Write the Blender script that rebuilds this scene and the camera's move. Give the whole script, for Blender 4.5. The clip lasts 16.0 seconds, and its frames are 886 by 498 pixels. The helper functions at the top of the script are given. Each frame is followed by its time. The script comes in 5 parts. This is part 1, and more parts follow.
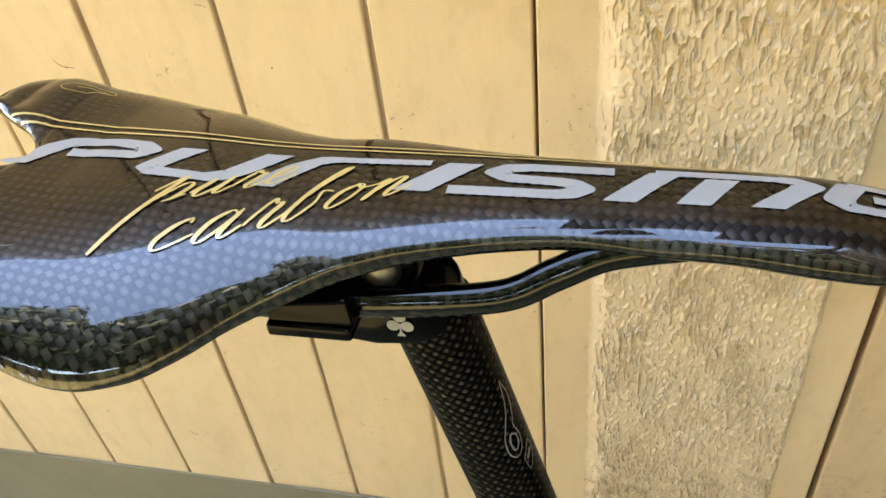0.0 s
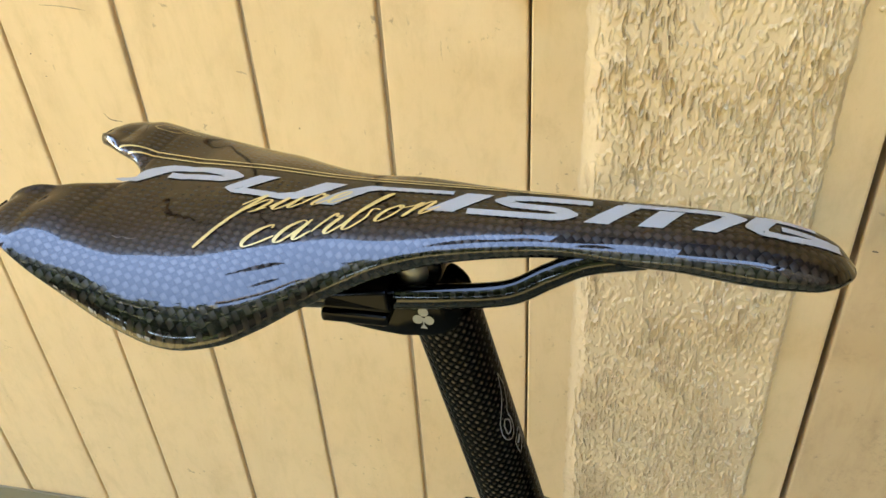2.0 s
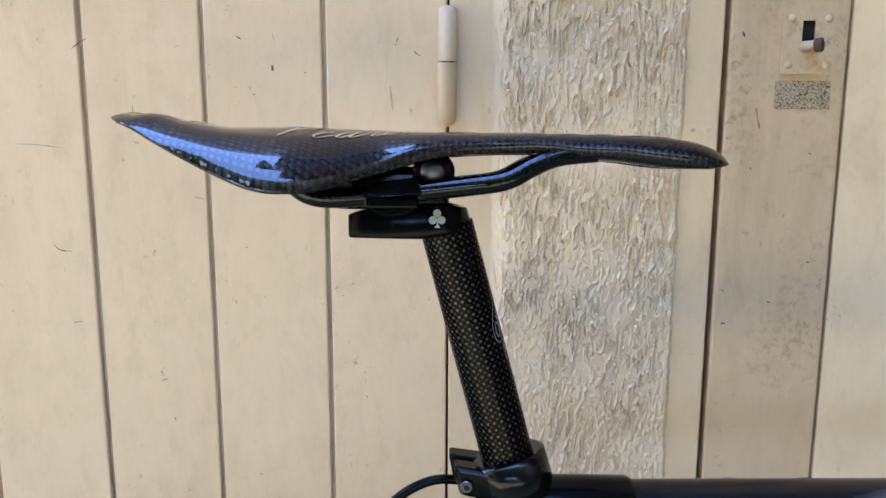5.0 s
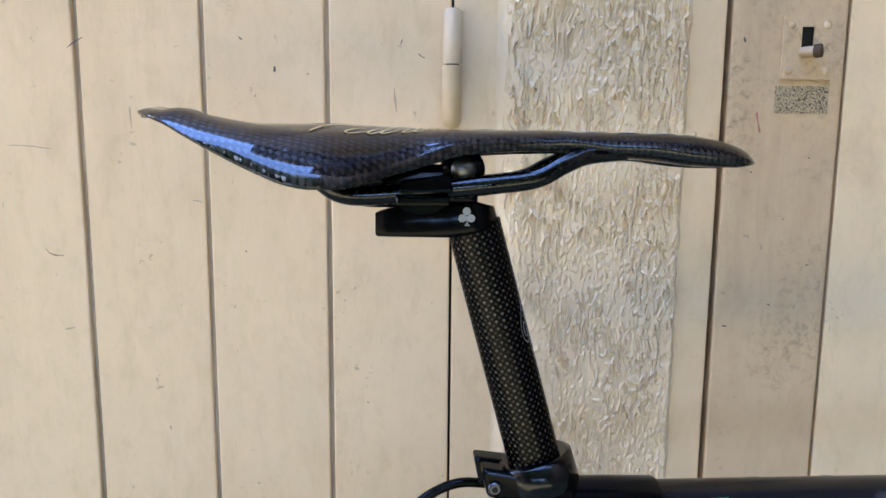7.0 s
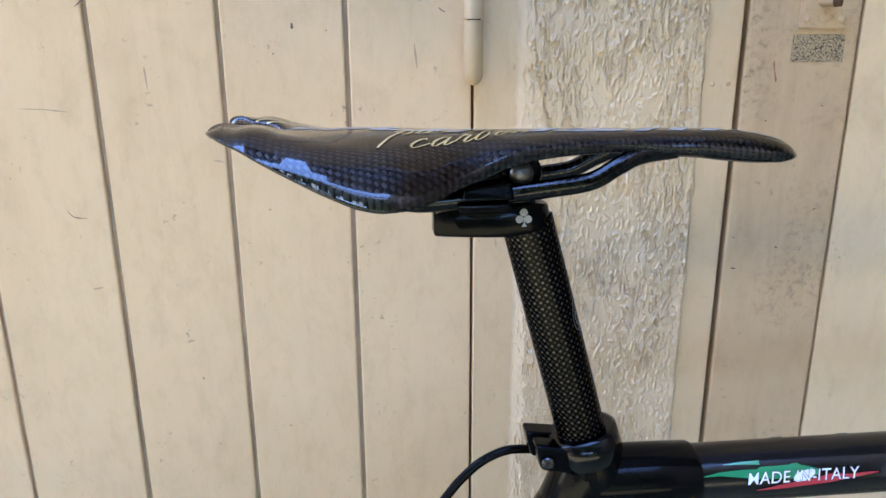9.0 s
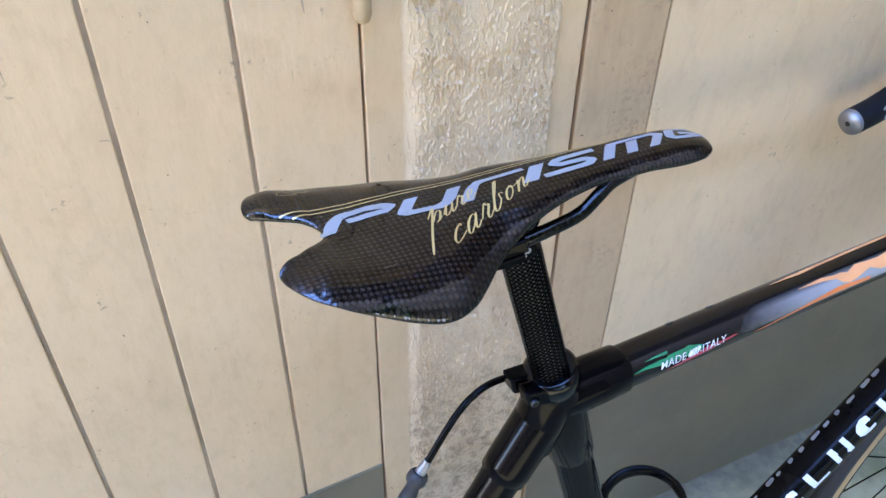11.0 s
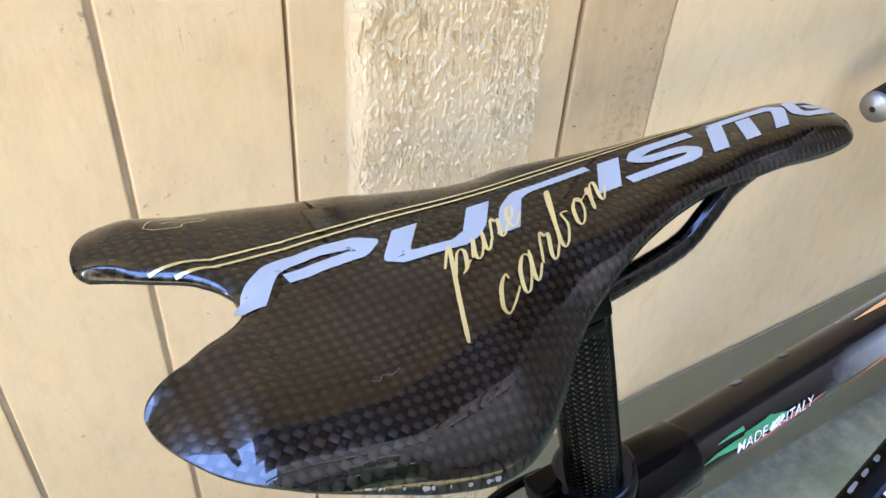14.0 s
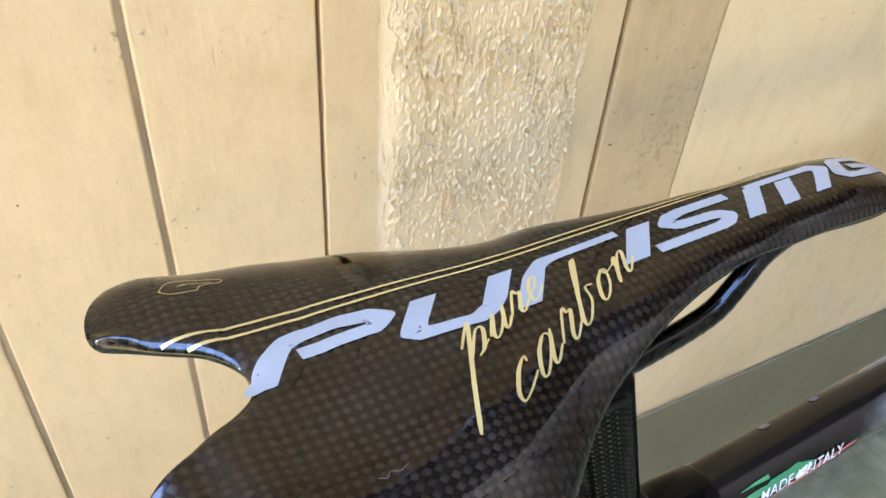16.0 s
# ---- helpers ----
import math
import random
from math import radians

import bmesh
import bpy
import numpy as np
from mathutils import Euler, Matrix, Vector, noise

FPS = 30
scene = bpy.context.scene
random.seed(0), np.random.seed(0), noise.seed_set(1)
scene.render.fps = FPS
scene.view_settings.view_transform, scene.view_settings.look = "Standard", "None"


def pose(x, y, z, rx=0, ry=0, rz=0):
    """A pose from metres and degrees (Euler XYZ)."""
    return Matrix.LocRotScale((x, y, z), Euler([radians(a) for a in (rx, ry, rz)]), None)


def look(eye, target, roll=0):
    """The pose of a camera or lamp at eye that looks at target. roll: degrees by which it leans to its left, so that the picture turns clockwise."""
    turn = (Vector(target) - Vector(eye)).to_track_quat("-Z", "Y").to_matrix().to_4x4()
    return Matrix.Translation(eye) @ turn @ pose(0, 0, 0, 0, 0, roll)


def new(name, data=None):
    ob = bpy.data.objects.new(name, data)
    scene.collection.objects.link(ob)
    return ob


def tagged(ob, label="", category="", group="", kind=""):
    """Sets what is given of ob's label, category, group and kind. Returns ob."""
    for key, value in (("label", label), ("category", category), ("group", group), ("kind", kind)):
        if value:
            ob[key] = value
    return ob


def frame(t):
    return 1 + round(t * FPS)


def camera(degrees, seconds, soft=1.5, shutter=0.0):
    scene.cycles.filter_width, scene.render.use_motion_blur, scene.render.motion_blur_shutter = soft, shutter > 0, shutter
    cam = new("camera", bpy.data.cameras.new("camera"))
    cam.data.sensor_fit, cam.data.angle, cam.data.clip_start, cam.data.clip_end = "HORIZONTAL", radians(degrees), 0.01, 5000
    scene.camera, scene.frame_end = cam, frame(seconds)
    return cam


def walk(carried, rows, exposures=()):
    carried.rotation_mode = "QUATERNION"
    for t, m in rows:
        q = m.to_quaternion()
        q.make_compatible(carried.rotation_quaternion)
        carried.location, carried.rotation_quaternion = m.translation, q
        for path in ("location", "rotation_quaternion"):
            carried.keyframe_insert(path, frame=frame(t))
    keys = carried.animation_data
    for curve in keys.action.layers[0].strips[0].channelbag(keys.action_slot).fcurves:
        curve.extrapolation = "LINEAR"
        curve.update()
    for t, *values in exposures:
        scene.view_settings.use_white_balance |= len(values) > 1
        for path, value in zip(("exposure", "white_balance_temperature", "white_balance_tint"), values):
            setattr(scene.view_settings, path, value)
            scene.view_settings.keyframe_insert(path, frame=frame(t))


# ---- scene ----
cam = camera(58.4, 16.0)
PATH = [
    (0, (0.021, 0.027, 1.119), (-0.472, 1.476, -0.169), -7.3),
    (0.5, (0.031, -0.013, 1.138), (-0.464, 1.461, -0.12), -6.4),
    (1, (0.03, -0.032, 1.148), (-0.457, 1.475, -0.074), -5.4),
    (1.5, (0.029, -0.036, 1.142), (-0.45, 1.502, -0.043), -4.5),
    (2, (0.027, -0.036, 1.142), (-0.441, 1.542, 0.006), -3.6),
    (2.5, (0.025, -0.046, 1.15), (-0.441, 1.585, 0.09), -3.1),
    (3, (0.0442, -0.0789, 1.1396), (-0.407, 1.6368, 0.2156), -2.23),
    (3.5, (0.0, -0.133, 1.114), (-0.394, 1.678, 0.363), -1.3),
    (4, (-0.049, -0.201, 1.076), (-0.328, 1.694, 0.503), -0.1),
    (4.5, (-0.039, -0.201, 1.028), (-0.189, 1.745, 0.592), 0.7),
    (4.7, (-0.025, -0.196, 1.017), (-0.133, 1.767, 0.653), 0.3),
    (7, (-0.056, -0.192, 1.007), (-0.043, 1.782, 0.685), 0.5),
    (7.5, (-0.056, -0.188, 1.016), (-0.052, 1.782, 0.674), 0.4),
    (8, (-0.055, -0.191, 1.019), (-0.059, 1.774, 0.646), 0.2),
    (8.5, (-0.0544, -0.188, 1.0266), (-0.0532, 1.7629, 0.586), -0.31),
    (8.7, (-0.068, -0.192, 1.038), (-0.042, 1.744, 0.537), -0.3),
    (11, (-0.2327, -0.1177, 1.2438), (0.4399, 1.2741, -0.0262), 1.13),
    (11.5, (-0.2248, -0.0588, 1.2121), (0.5216, 1.2452, -0.1075), 2.79),
    (12, (-0.2077, 0.0273, 1.1298), (0.5827, 1.3091, -0.1856), 3.79),
    (12.5, (-0.1983, 0.0359, 1.1183), (0.6307, 1.3148, -0.1778), 4.67),
    (13, (-0.1946, 0.0331, 1.1357), (0.6509, 1.3195, -0.1401), 4.49),
    (13.5, (-0.1914, 0.0382, 1.1352), (0.678, 1.3289, -0.1206), 4.56),
    (14, (-0.1913, 0.0387, 1.1367), (0.6799, 1.3341, -0.1139), 4.36),
    (14.5, (-0.1883, 0.0381, 1.138), (0.6648, 1.3339, -0.1242), 4.41),
    (15, (-0.1886, 0.0441, 1.138), (0.6502, 1.3454, -0.1276), 4.63),
    (15.5, (-0.1878, 0.0517, 1.1438), (0.6292, 1.3554, -0.135), 4.95),
    (16, (-0.1791, 0.0548, 1.1528), (0.6055, 1.3626, -0.1416), 4.86),
]
EXPOSURES = [
    (0.0, 5.11, 8600, 17), (1.0, 5.09, 7800, 14), (2.0, 5.03, 8200, 15), (3.0, 4.96, 8100, 15), (3.6, 4.90, 7300, 18), (4.2, 4.88, 6350, 22), (4.7, 4.85, 5600, 26),
    (8.7, 4.86, 5600, 26), (11.0, 4.98, 5520, 28), (12.0, 5.23, 5900, 25), (14.5, 5.33, 6150, 24), (15.5, 5.31, 6250, 22), (16.0, 5.28, 6600, 22),
]
walk(cam, [(t, look(eye, target, roll)) for t, eye, target, roll in PATH], EXPOSURES)

# ---------------------------------------------------------------- light
world = bpy.data.worlds.new("sky")
scene.world = world
world.use_nodes = True
wn = world.node_tree
sky = wn.nodes.new("ShaderNodeTexSky")
sky.sky_type, sky.sun_disc = "NISHITA", False
sky.sun_elevation, sky.sun_rotation = radians(64), radians(28)
sky.dust_density, sky.ozone_density = 0.0, 3.0
wn.links.new(sky.outputs[0], wn.nodes["Background"].inputs[0])
wn.nodes["Background"].inputs[1].default_value = 0.15

# the sun stands behind the wall: the door lies in open shade
sun_data = bpy.data.lights.new("sun", "SUN")
sun_data.energy, sun_data.angle, sun_data.color = 2.6, radians(0.5), (1.0, 0.93, 0.82)
sun = new("sun", sun_data)
sun.matrix_world = look((2.0, 3.76, 8.73), (0, 0, 0))


# ---------------------------------------------------------------- materials
def shader(name, rough=0.5, metal=0.0, coat=0.0, coat_rough=0.03, spec=0.5):
    m = bpy.data.materials.new(name)
    m.use_nodes = True
    nt = m.node_tree
    b = nt.nodes["Principled BSDF"]
    b.inputs["Roughness"].default_value = rough
    b.inputs["Metallic"].default_value = metal
    b.inputs["Coat Weight"].default_value = coat
    b.inputs["Coat Roughness"].default_value = coat_rough
    b.inputs["Specular IOR Level"].default_value = spec
    return m, nt, b


def add(nt, kind, **values):
    n = nt.nodes.new(kind)
    for k, v in values.items():
        key = k.replace("_", " ")
        if key in n.inputs:
            n.inputs[key].default_value = v
    return n


def mapped(nt, out="Object", scale=(1, 1, 1), turn=0.0):
    tc = nt.nodes.new("ShaderNodeTexCoord")
    mp = nt.nodes.new("ShaderNodeMapping")
    mp.inputs["Scale"].default_value = scale
    mp.inputs["Rotation"].default_value = (0, 0, radians(turn))
    nt.links.new(tc.outputs[out], mp.inputs[0])
    return mp.outputs[0]


def noise_tex(nt, vec, scale, detail=4.0, rough=0.6, distortion=0.0):
    n = add(nt, "ShaderNodeTexNoise", Scale=scale, Detail=detail, Roughness=rough, Distortion=distortion)
    nt.links.new(vec, n.inputs["Vector"])
    return n.outputs["Fac"]


def ramp(nt, fac, stops):
    r = nt.nodes.new("ShaderNodeValToRGB")
    el = r.color_ramp.elements
    while len(el) < len(stops):
        el.new(0.5)
    for e, (p, c) in zip(el, stops):
        e.position = p
        e.color = (*c, 1) if len(c) == 3 else c
    nt.links.new(fac, r.inputs[0])
    return r.outputs[0]


def mix(nt, fac, a, b, how="MIX"):
    n = nt.nodes.new("ShaderNodeMix")
    n.data_type, n.blend_type = "RGBA", how
    for v, i in ((fac, 0), (a, 6), (b, 7)):
        if isinstance(v, (int, float)):
            n.inputs[i].default_value = v
        elif isinstance(v, tuple):
            n.inputs[i].default_value = (*v, 1)
        else:
            nt.links.new(v, n.inputs[i])
    return n.outputs[2]


def calc(nt, how, a, b=0.0):
    n = nt.nodes.new("ShaderNodeMath")
    n.operation = how
    for i, v in enumerate((a, b)):
        if isinstance(v, (int, float)):
            n.inputs[i].default_value = v
        else:
            nt.links.new(v, n.inputs[i])
    return n.outputs[0]


def bump(nt, b, height, strength, distance=0.001, coat=False):
    n = add(nt, "ShaderNodeBump", Strength=strength, Distance=distance)
    nt.links.new(height, n.inputs["Height"])
    nt.links.new(n.outputs[0], b.inputs["Normal"])
    return n


def plain(name, colour, rough=0.4, metal=0.0, coat=0.0, wear=0.12, grain=220.0, spec=0.5):
    """A plain painted, plastic or metal surface with slight mottling and fine relief."""
    m, nt, b = shader(name, rough, metal, coat, spec=spec)
    v = mapped(nt)
    n = noise_tex(nt, v, grain, 3)
    big = noise_tex(nt, v, grain / 12, 4)
    dark = tuple(c * (1 - wear) for c in colour)
    light = tuple(min(1, c * (1 + wear)) for c in colour)
    nt.links.new(ramp(nt, big, [(0.3, dark), (0.7, light)]), b.inputs["Base Color"])
    nt.links.new(calc(nt, "MULTIPLY_ADD", n, 0.12), b.inputs["Roughness"])
    r = b.inputs["Roughness"].links[0].from_node
    r.inputs[2].default_value = max(0.02, rough - 0.06)
    bump(nt, b, n, 0.06, 0.0004)
    return m


def cream_paint(name, base, stain, relief=0.35, gloss=0.42, dirt=0.5):
    """Old cream paint on wood: brush grain, faint stains, chips and knots."""
    m, nt, b = shader(name, gloss)
    v = mapped(nt)
    long = mapped(nt, scale=(1, 1, 0.16))
    brush = noise_tex(nt, long, 260, 5, 0.65)
    cloud = noise_tex(nt, v, 7, 5, 0.6)
    smear = noise_tex(nt, long, 16, 6, 0.7, 0.6)
    fleck = noise_tex(nt, v, 170, 4, 0.6)
    col = ramp(nt, cloud, [(0.3, tuple(c * 0.93 for c in base)), (0.72, tuple(min(1, c * 1.04) for c in base))])
    dirty = ramp(nt, smear, [(0.5, (0, 0, 0)), (0.78, (1, 1, 1))])
    col = mix(nt, calc(nt, "MULTIPLY", dirty, dirt), col, stain)
    spots = ramp(nt, fleck, [(0.63, (0, 0, 0)), (0.70, (1, 1, 1))])
    rare = ramp(nt, noise_tex(nt, v, 19, 2), [(0.53, (0, 0, 0)), (0.66, (1, 1, 1))])
    col = mix(nt, calc(nt, "MULTIPLY", calc(nt, "MULTIPLY", spots, rare), 0.6), col, (0.13, 0.095, 0.06))
    smudge = ramp(nt, noise_tex(nt, mapped(nt, scale=(1, 1, 0.6)), 24, 7, 0.7, 0.5), [(0.54, (0, 0, 0)), (0.74, (1, 1, 1))])
    col = mix(nt, calc(nt, "MULTIPLY", smudge, 0.28), col, (0.36, 0.235, 0.11))
    mottle = noise_tex(nt, mapped(nt, scale=(1, 1, 0.45)), 62, 6, 0.72, 0.3)
    col = mix(nt, 1.0, col, ramp(nt, mottle, [(0.30, (0.91, 0.90, 0.885)), (0.52, (1, 1, 1)), (0.75, (1.0, 1.0, 1.0))]), "MULTIPLY")
    nick = ramp(nt, noise_tex(nt, mapped(nt, scale=(1, 1, 0.22)), 330, 3, 0.5), [(0.70, (0, 0, 0)), (0.74, (1, 1, 1))])
    some = ramp(nt, noise_tex(nt, v, 26, 3), [(0.50, (0, 0, 0)), (0.66, (1, 1, 1))])
    col = mix(nt, calc(nt, "MULTIPLY", calc(nt, "MULTIPLY", nick, some), 0.5), col, (0.20, 0.145, 0.09))
    if dirt > 0.7:
        grub = ramp(nt, noise_tex(nt, v, 150, 7, 0.75, 0.5), [(0.50, (0, 0, 0)), (0.68, (1, 1, 1))])
        where = ramp(nt, noise_tex(nt, v, 13, 3), [(0.44, (0, 0, 0)), (0.64, (1, 1, 1))])
        col = mix(nt, calc(nt, "MULTIPLY", calc(nt, "MULTIPLY", grub, where), 0.75), col, (0.15, 0.10, 0.05))
    nt.links.new(col, b.inputs["Base Color"])
    nt.links.new(ramp(nt, cloud, [(0.2, (gloss - 0.08,) * 3), (0.8, (gloss + 0.12,) * 3)]), b.inputs["Roughness"])
    h = calc(nt, "ADD", calc(nt, "MULTIPLY", brush, 0.16), calc(nt, "ADD", calc(nt, "MULTIPLY", smear, 0.5), calc(nt, "MULTIPLY", fleck, 0.22)))
    bump(nt, b, h, relief, 0.0012)
    return m


def weave(name, cell, turn, dark, light, rough, relief=0.8, lacquer=1.5, dot=0.45):
    """Carbon cloth under clear lacquer: shiny tows that pass over and under one another, on the UV map in metres."""
    m, nt, b = shader(name, rough, 1.0, 1.0, 0.010, 0.5)
    b.inputs["Coat IOR"].default_value = lacquer
    b.inputs["Specular Tint"].default_value = (0.22, 0.20, 0.18, 1)
    v = mapped(nt, "UV", (1 / cell, 1 / cell, 1), turn)
    wave = noise_tex(nt, mapped(nt, "UV", (60, 60, 60)), 1.0, 2)
    shift = nt.nodes.new("ShaderNodeVectorMath")
    shift.operation = "ADD"
    nt.links.new(v, shift.inputs[0])
    nt.links.new(calc(nt, "MULTIPLY", wave, 0.5), shift.inputs[1])
    v = shift.outputs[0]
    sep = nt.nodes.new("ShaderNodeSeparateXYZ")
    nt.links.new(v, sep.inputs[0])
    ch = add(nt, "ShaderNodeTexChecker", Scale=1.0)
    nt.links.new(v, ch.inputs["Vector"])
    fx = calc(nt, "ABSOLUTE", calc(nt, "SINE", calc(nt, "MULTIPLY", sep.outputs[0], math.pi)))
    fy = calc(nt, "ABSOLUTE", calc(nt, "SINE", calc(nt, "MULTIPLY", sep.outputs[1], math.pi)))
    over = ch.outputs["Fac"]
    under = calc(nt, "SUBTRACT", 1.0, over)
    height = calc(nt, "ADD", calc(nt, "MULTIPLY", fx, over), calc(nt, "MULTIPLY", fy, under))
    crown = calc(nt, "ADD", calc(nt, "MULTIPLY", fy, over), calc(nt, "MULTIPLY", fx, under))
    fibre = noise_tex(nt, mapped(nt, "UV", (2600, 500, 1), turn), 1.0, 2)
    tone = noise_tex(nt, mapped(nt, "UV", (40, 40, 40)), 1.0, 3)
    k = calc(nt, "MULTIPLY", calc(nt, "MULTIPLY_ADD", over, 0.62), calc(nt, "POWER", calc(nt, "MULTIPLY", height, crown), dot))
    k.node.inputs[0].links[0].from_node.inputs[2].default_value = 0.26
    k = calc(nt, "MULTIPLY", k, calc(nt, "ADD", 0.55, calc(nt, "MULTIPLY", fibre, 0.5)))
    k = calc(nt, "MULTIPLY", k, calc(nt, "ADD", 0.3, calc(nt, "MULTIPLY", tone, 1.5)))
    nt.links.new(mix(nt, k, dark, light), b.inputs["Base Color"])
    bump(nt, b, calc(nt, "ADD", height, calc(nt, "MULTIPLY", crown, 0.5)), relief, cell * 0.14)
    return m


CREAM = cream_paint("cream_painted_boards", (0.66, 0.460, 0.242), (0.49, 0.332, 0.165), 0.8, 0.45, 0.45)
# same cream, lightened in colour to offset weaker light on the right-hand door
CREAM_LIFTED = cream_paint("lightened_cream_paint", (0.735, 0.527, 0.290), (0.59, 0.415, 0.215), 0.5, 0.45, 0.3)
CREAM_DIRTY = cream_paint("grubby_cream_paint", (0.53, 0.362, 0.188), (0.35, 0.225, 0.105), 0.6, 0.45, 0.75)
# browner than the boards, for the backing that shows in the grooves
GROOVE = plain("brown_groove", (0.37, 0.268, 0.155), 0.7, wear=0.3, grain=160)
CREAM_TRIM = cream_paint("cream_painted_trim", (0.63, 0.442, 0.235), (0.47, 0.323, 0.16), 0.5, 0.42, 0.4)
GREY_PLATE = plain("grey_green_paint", (0.172, 0.140, 0.078), 0.42, 0, 0.0, 0.10, 160)
GAP = plain("dark_gap", (0.02, 0.016, 0.011), 0.9, spec=0.1)
IRON = plain("lock_iron", (0.075, 0.045, 0.025), 0.8, 0.0, spec=0.1)
HINGE_PAINT = plain("old_cream_gloss", (0.46, 0.325, 0.165), 0.6, 0, 0, 0.12, 260)
LEVER_PAINT = plain("worn_tan_paint", (0.30, 0.21, 0.11), 0.6, 0, 0, 0.25, 500)
CARBON = weave("saddle_carbon", 0.0022, 45, (0.0022, 0.0020, 0.0018), (0.054, 0.045, 0.038), 0.40, 0.28, 1.46, 0.28)
CARBON_POST = weave("post_carbon", 0.0024, 45, (0.0004, 0.0004, 0.0004), (0.125, 0.105, 0.089), 0.42, 1.0, 1.28, 2.7)
for key, value in (("Coat Weight", 0.35), ("Coat Roughness", 0.22)):
    CARBON_POST.node_tree.nodes["Principled BSDF"].inputs[key].default_value = value
CARBON_RAIL = weave("rail_carbon", 0.0030, 45, (0.0005, 0.0005, 0.0005), (0.016, 0.014, 0.012), 0.3, 0.5, 1.36)
BLACK_GLOSS = plain("gloss_black_enamel", (0.0028, 0.0025, 0.0023), 0.13, 0, 0.0, 0.2, spec=0.09)
BLACK_ALLOY = plain("black_anodised_alloy", (0.0012, 0.0012, 0.0014), 0.14, 0.0, 0.0, 0.2, spec=0.075)
POLISHED_BLACK = plain("polished_black_alloy", (0.002, 0.002, 0.002), 0.15, 0.0, 0.0, 0.2, spec=0.26)
BLACK_RUBBER = plain("black_rubber", (0.016, 0.016, 0.016), 0.6)
TAPE = plain("bar_tape", (0.007, 0.007, 0.008), 0.6, spec=0.2)
DARK_STEEL = plain("dark_steel", (0.07, 0.07, 0.073), 0.25, 0.9)
STEEL = plain("steel", (0.55, 0.54, 0.52), 0.28, 1.0)
CAP_STEEL = plain("polished_cap", (0.12, 0.118, 0.112), 0.36, 1.0, 0, 0.05)
ALLOY = plain("brushed_alloy", (0.30, 0.295, 0.285), 0.45, 0.9)
SILVER_INK = plain("silver_grey_ink", (0.270, 0.266, 0.240), 0.45, 0.0, 0.6, 0.05)
GOLD_INK = plain("gold_ink", (0.55, 0.39, 0.13), 0.4, 0.35, 1.0, 0.06)
GREY_INK = plain("pale_grey_ink", (0.16, 0.16, 0.16), 0.4, 0, 1.0, 0.05)
PALE_INK = plain("worn_white_ink", (0.27, 0.27, 0.26), 0.5, 0, 0.0, 0.25, 900)
DULL_INK = plain("dull_pale_ink", (0.12, 0.112, 0.10), 0.5, 0, 0.0, 0.4, 1400)
WHITE_INK = plain("white_ink", (0.78, 0.78, 0.76), 0.35, 0, 1.0, 0.05)
GREEN_INK = plain("green_ink", (0.01, 0.22, 0.08), 0.35, 0, 1.0)
RED_INK = plain("red_ink", (0.42, 0.015, 0.03), 0.35, 0, 1.0)
ORANGE_INK = plain("orange_ink", (0.75, 0.19, 0.03), 0.35, 0, 1.0)
PEACH_INK = plain("peach_ink", (0.78, 0.33, 0.11), 0.35, 0, 0.5)
TAN = plain("tan_sidewall", (0.33, 0.22, 0.09), 0.7)


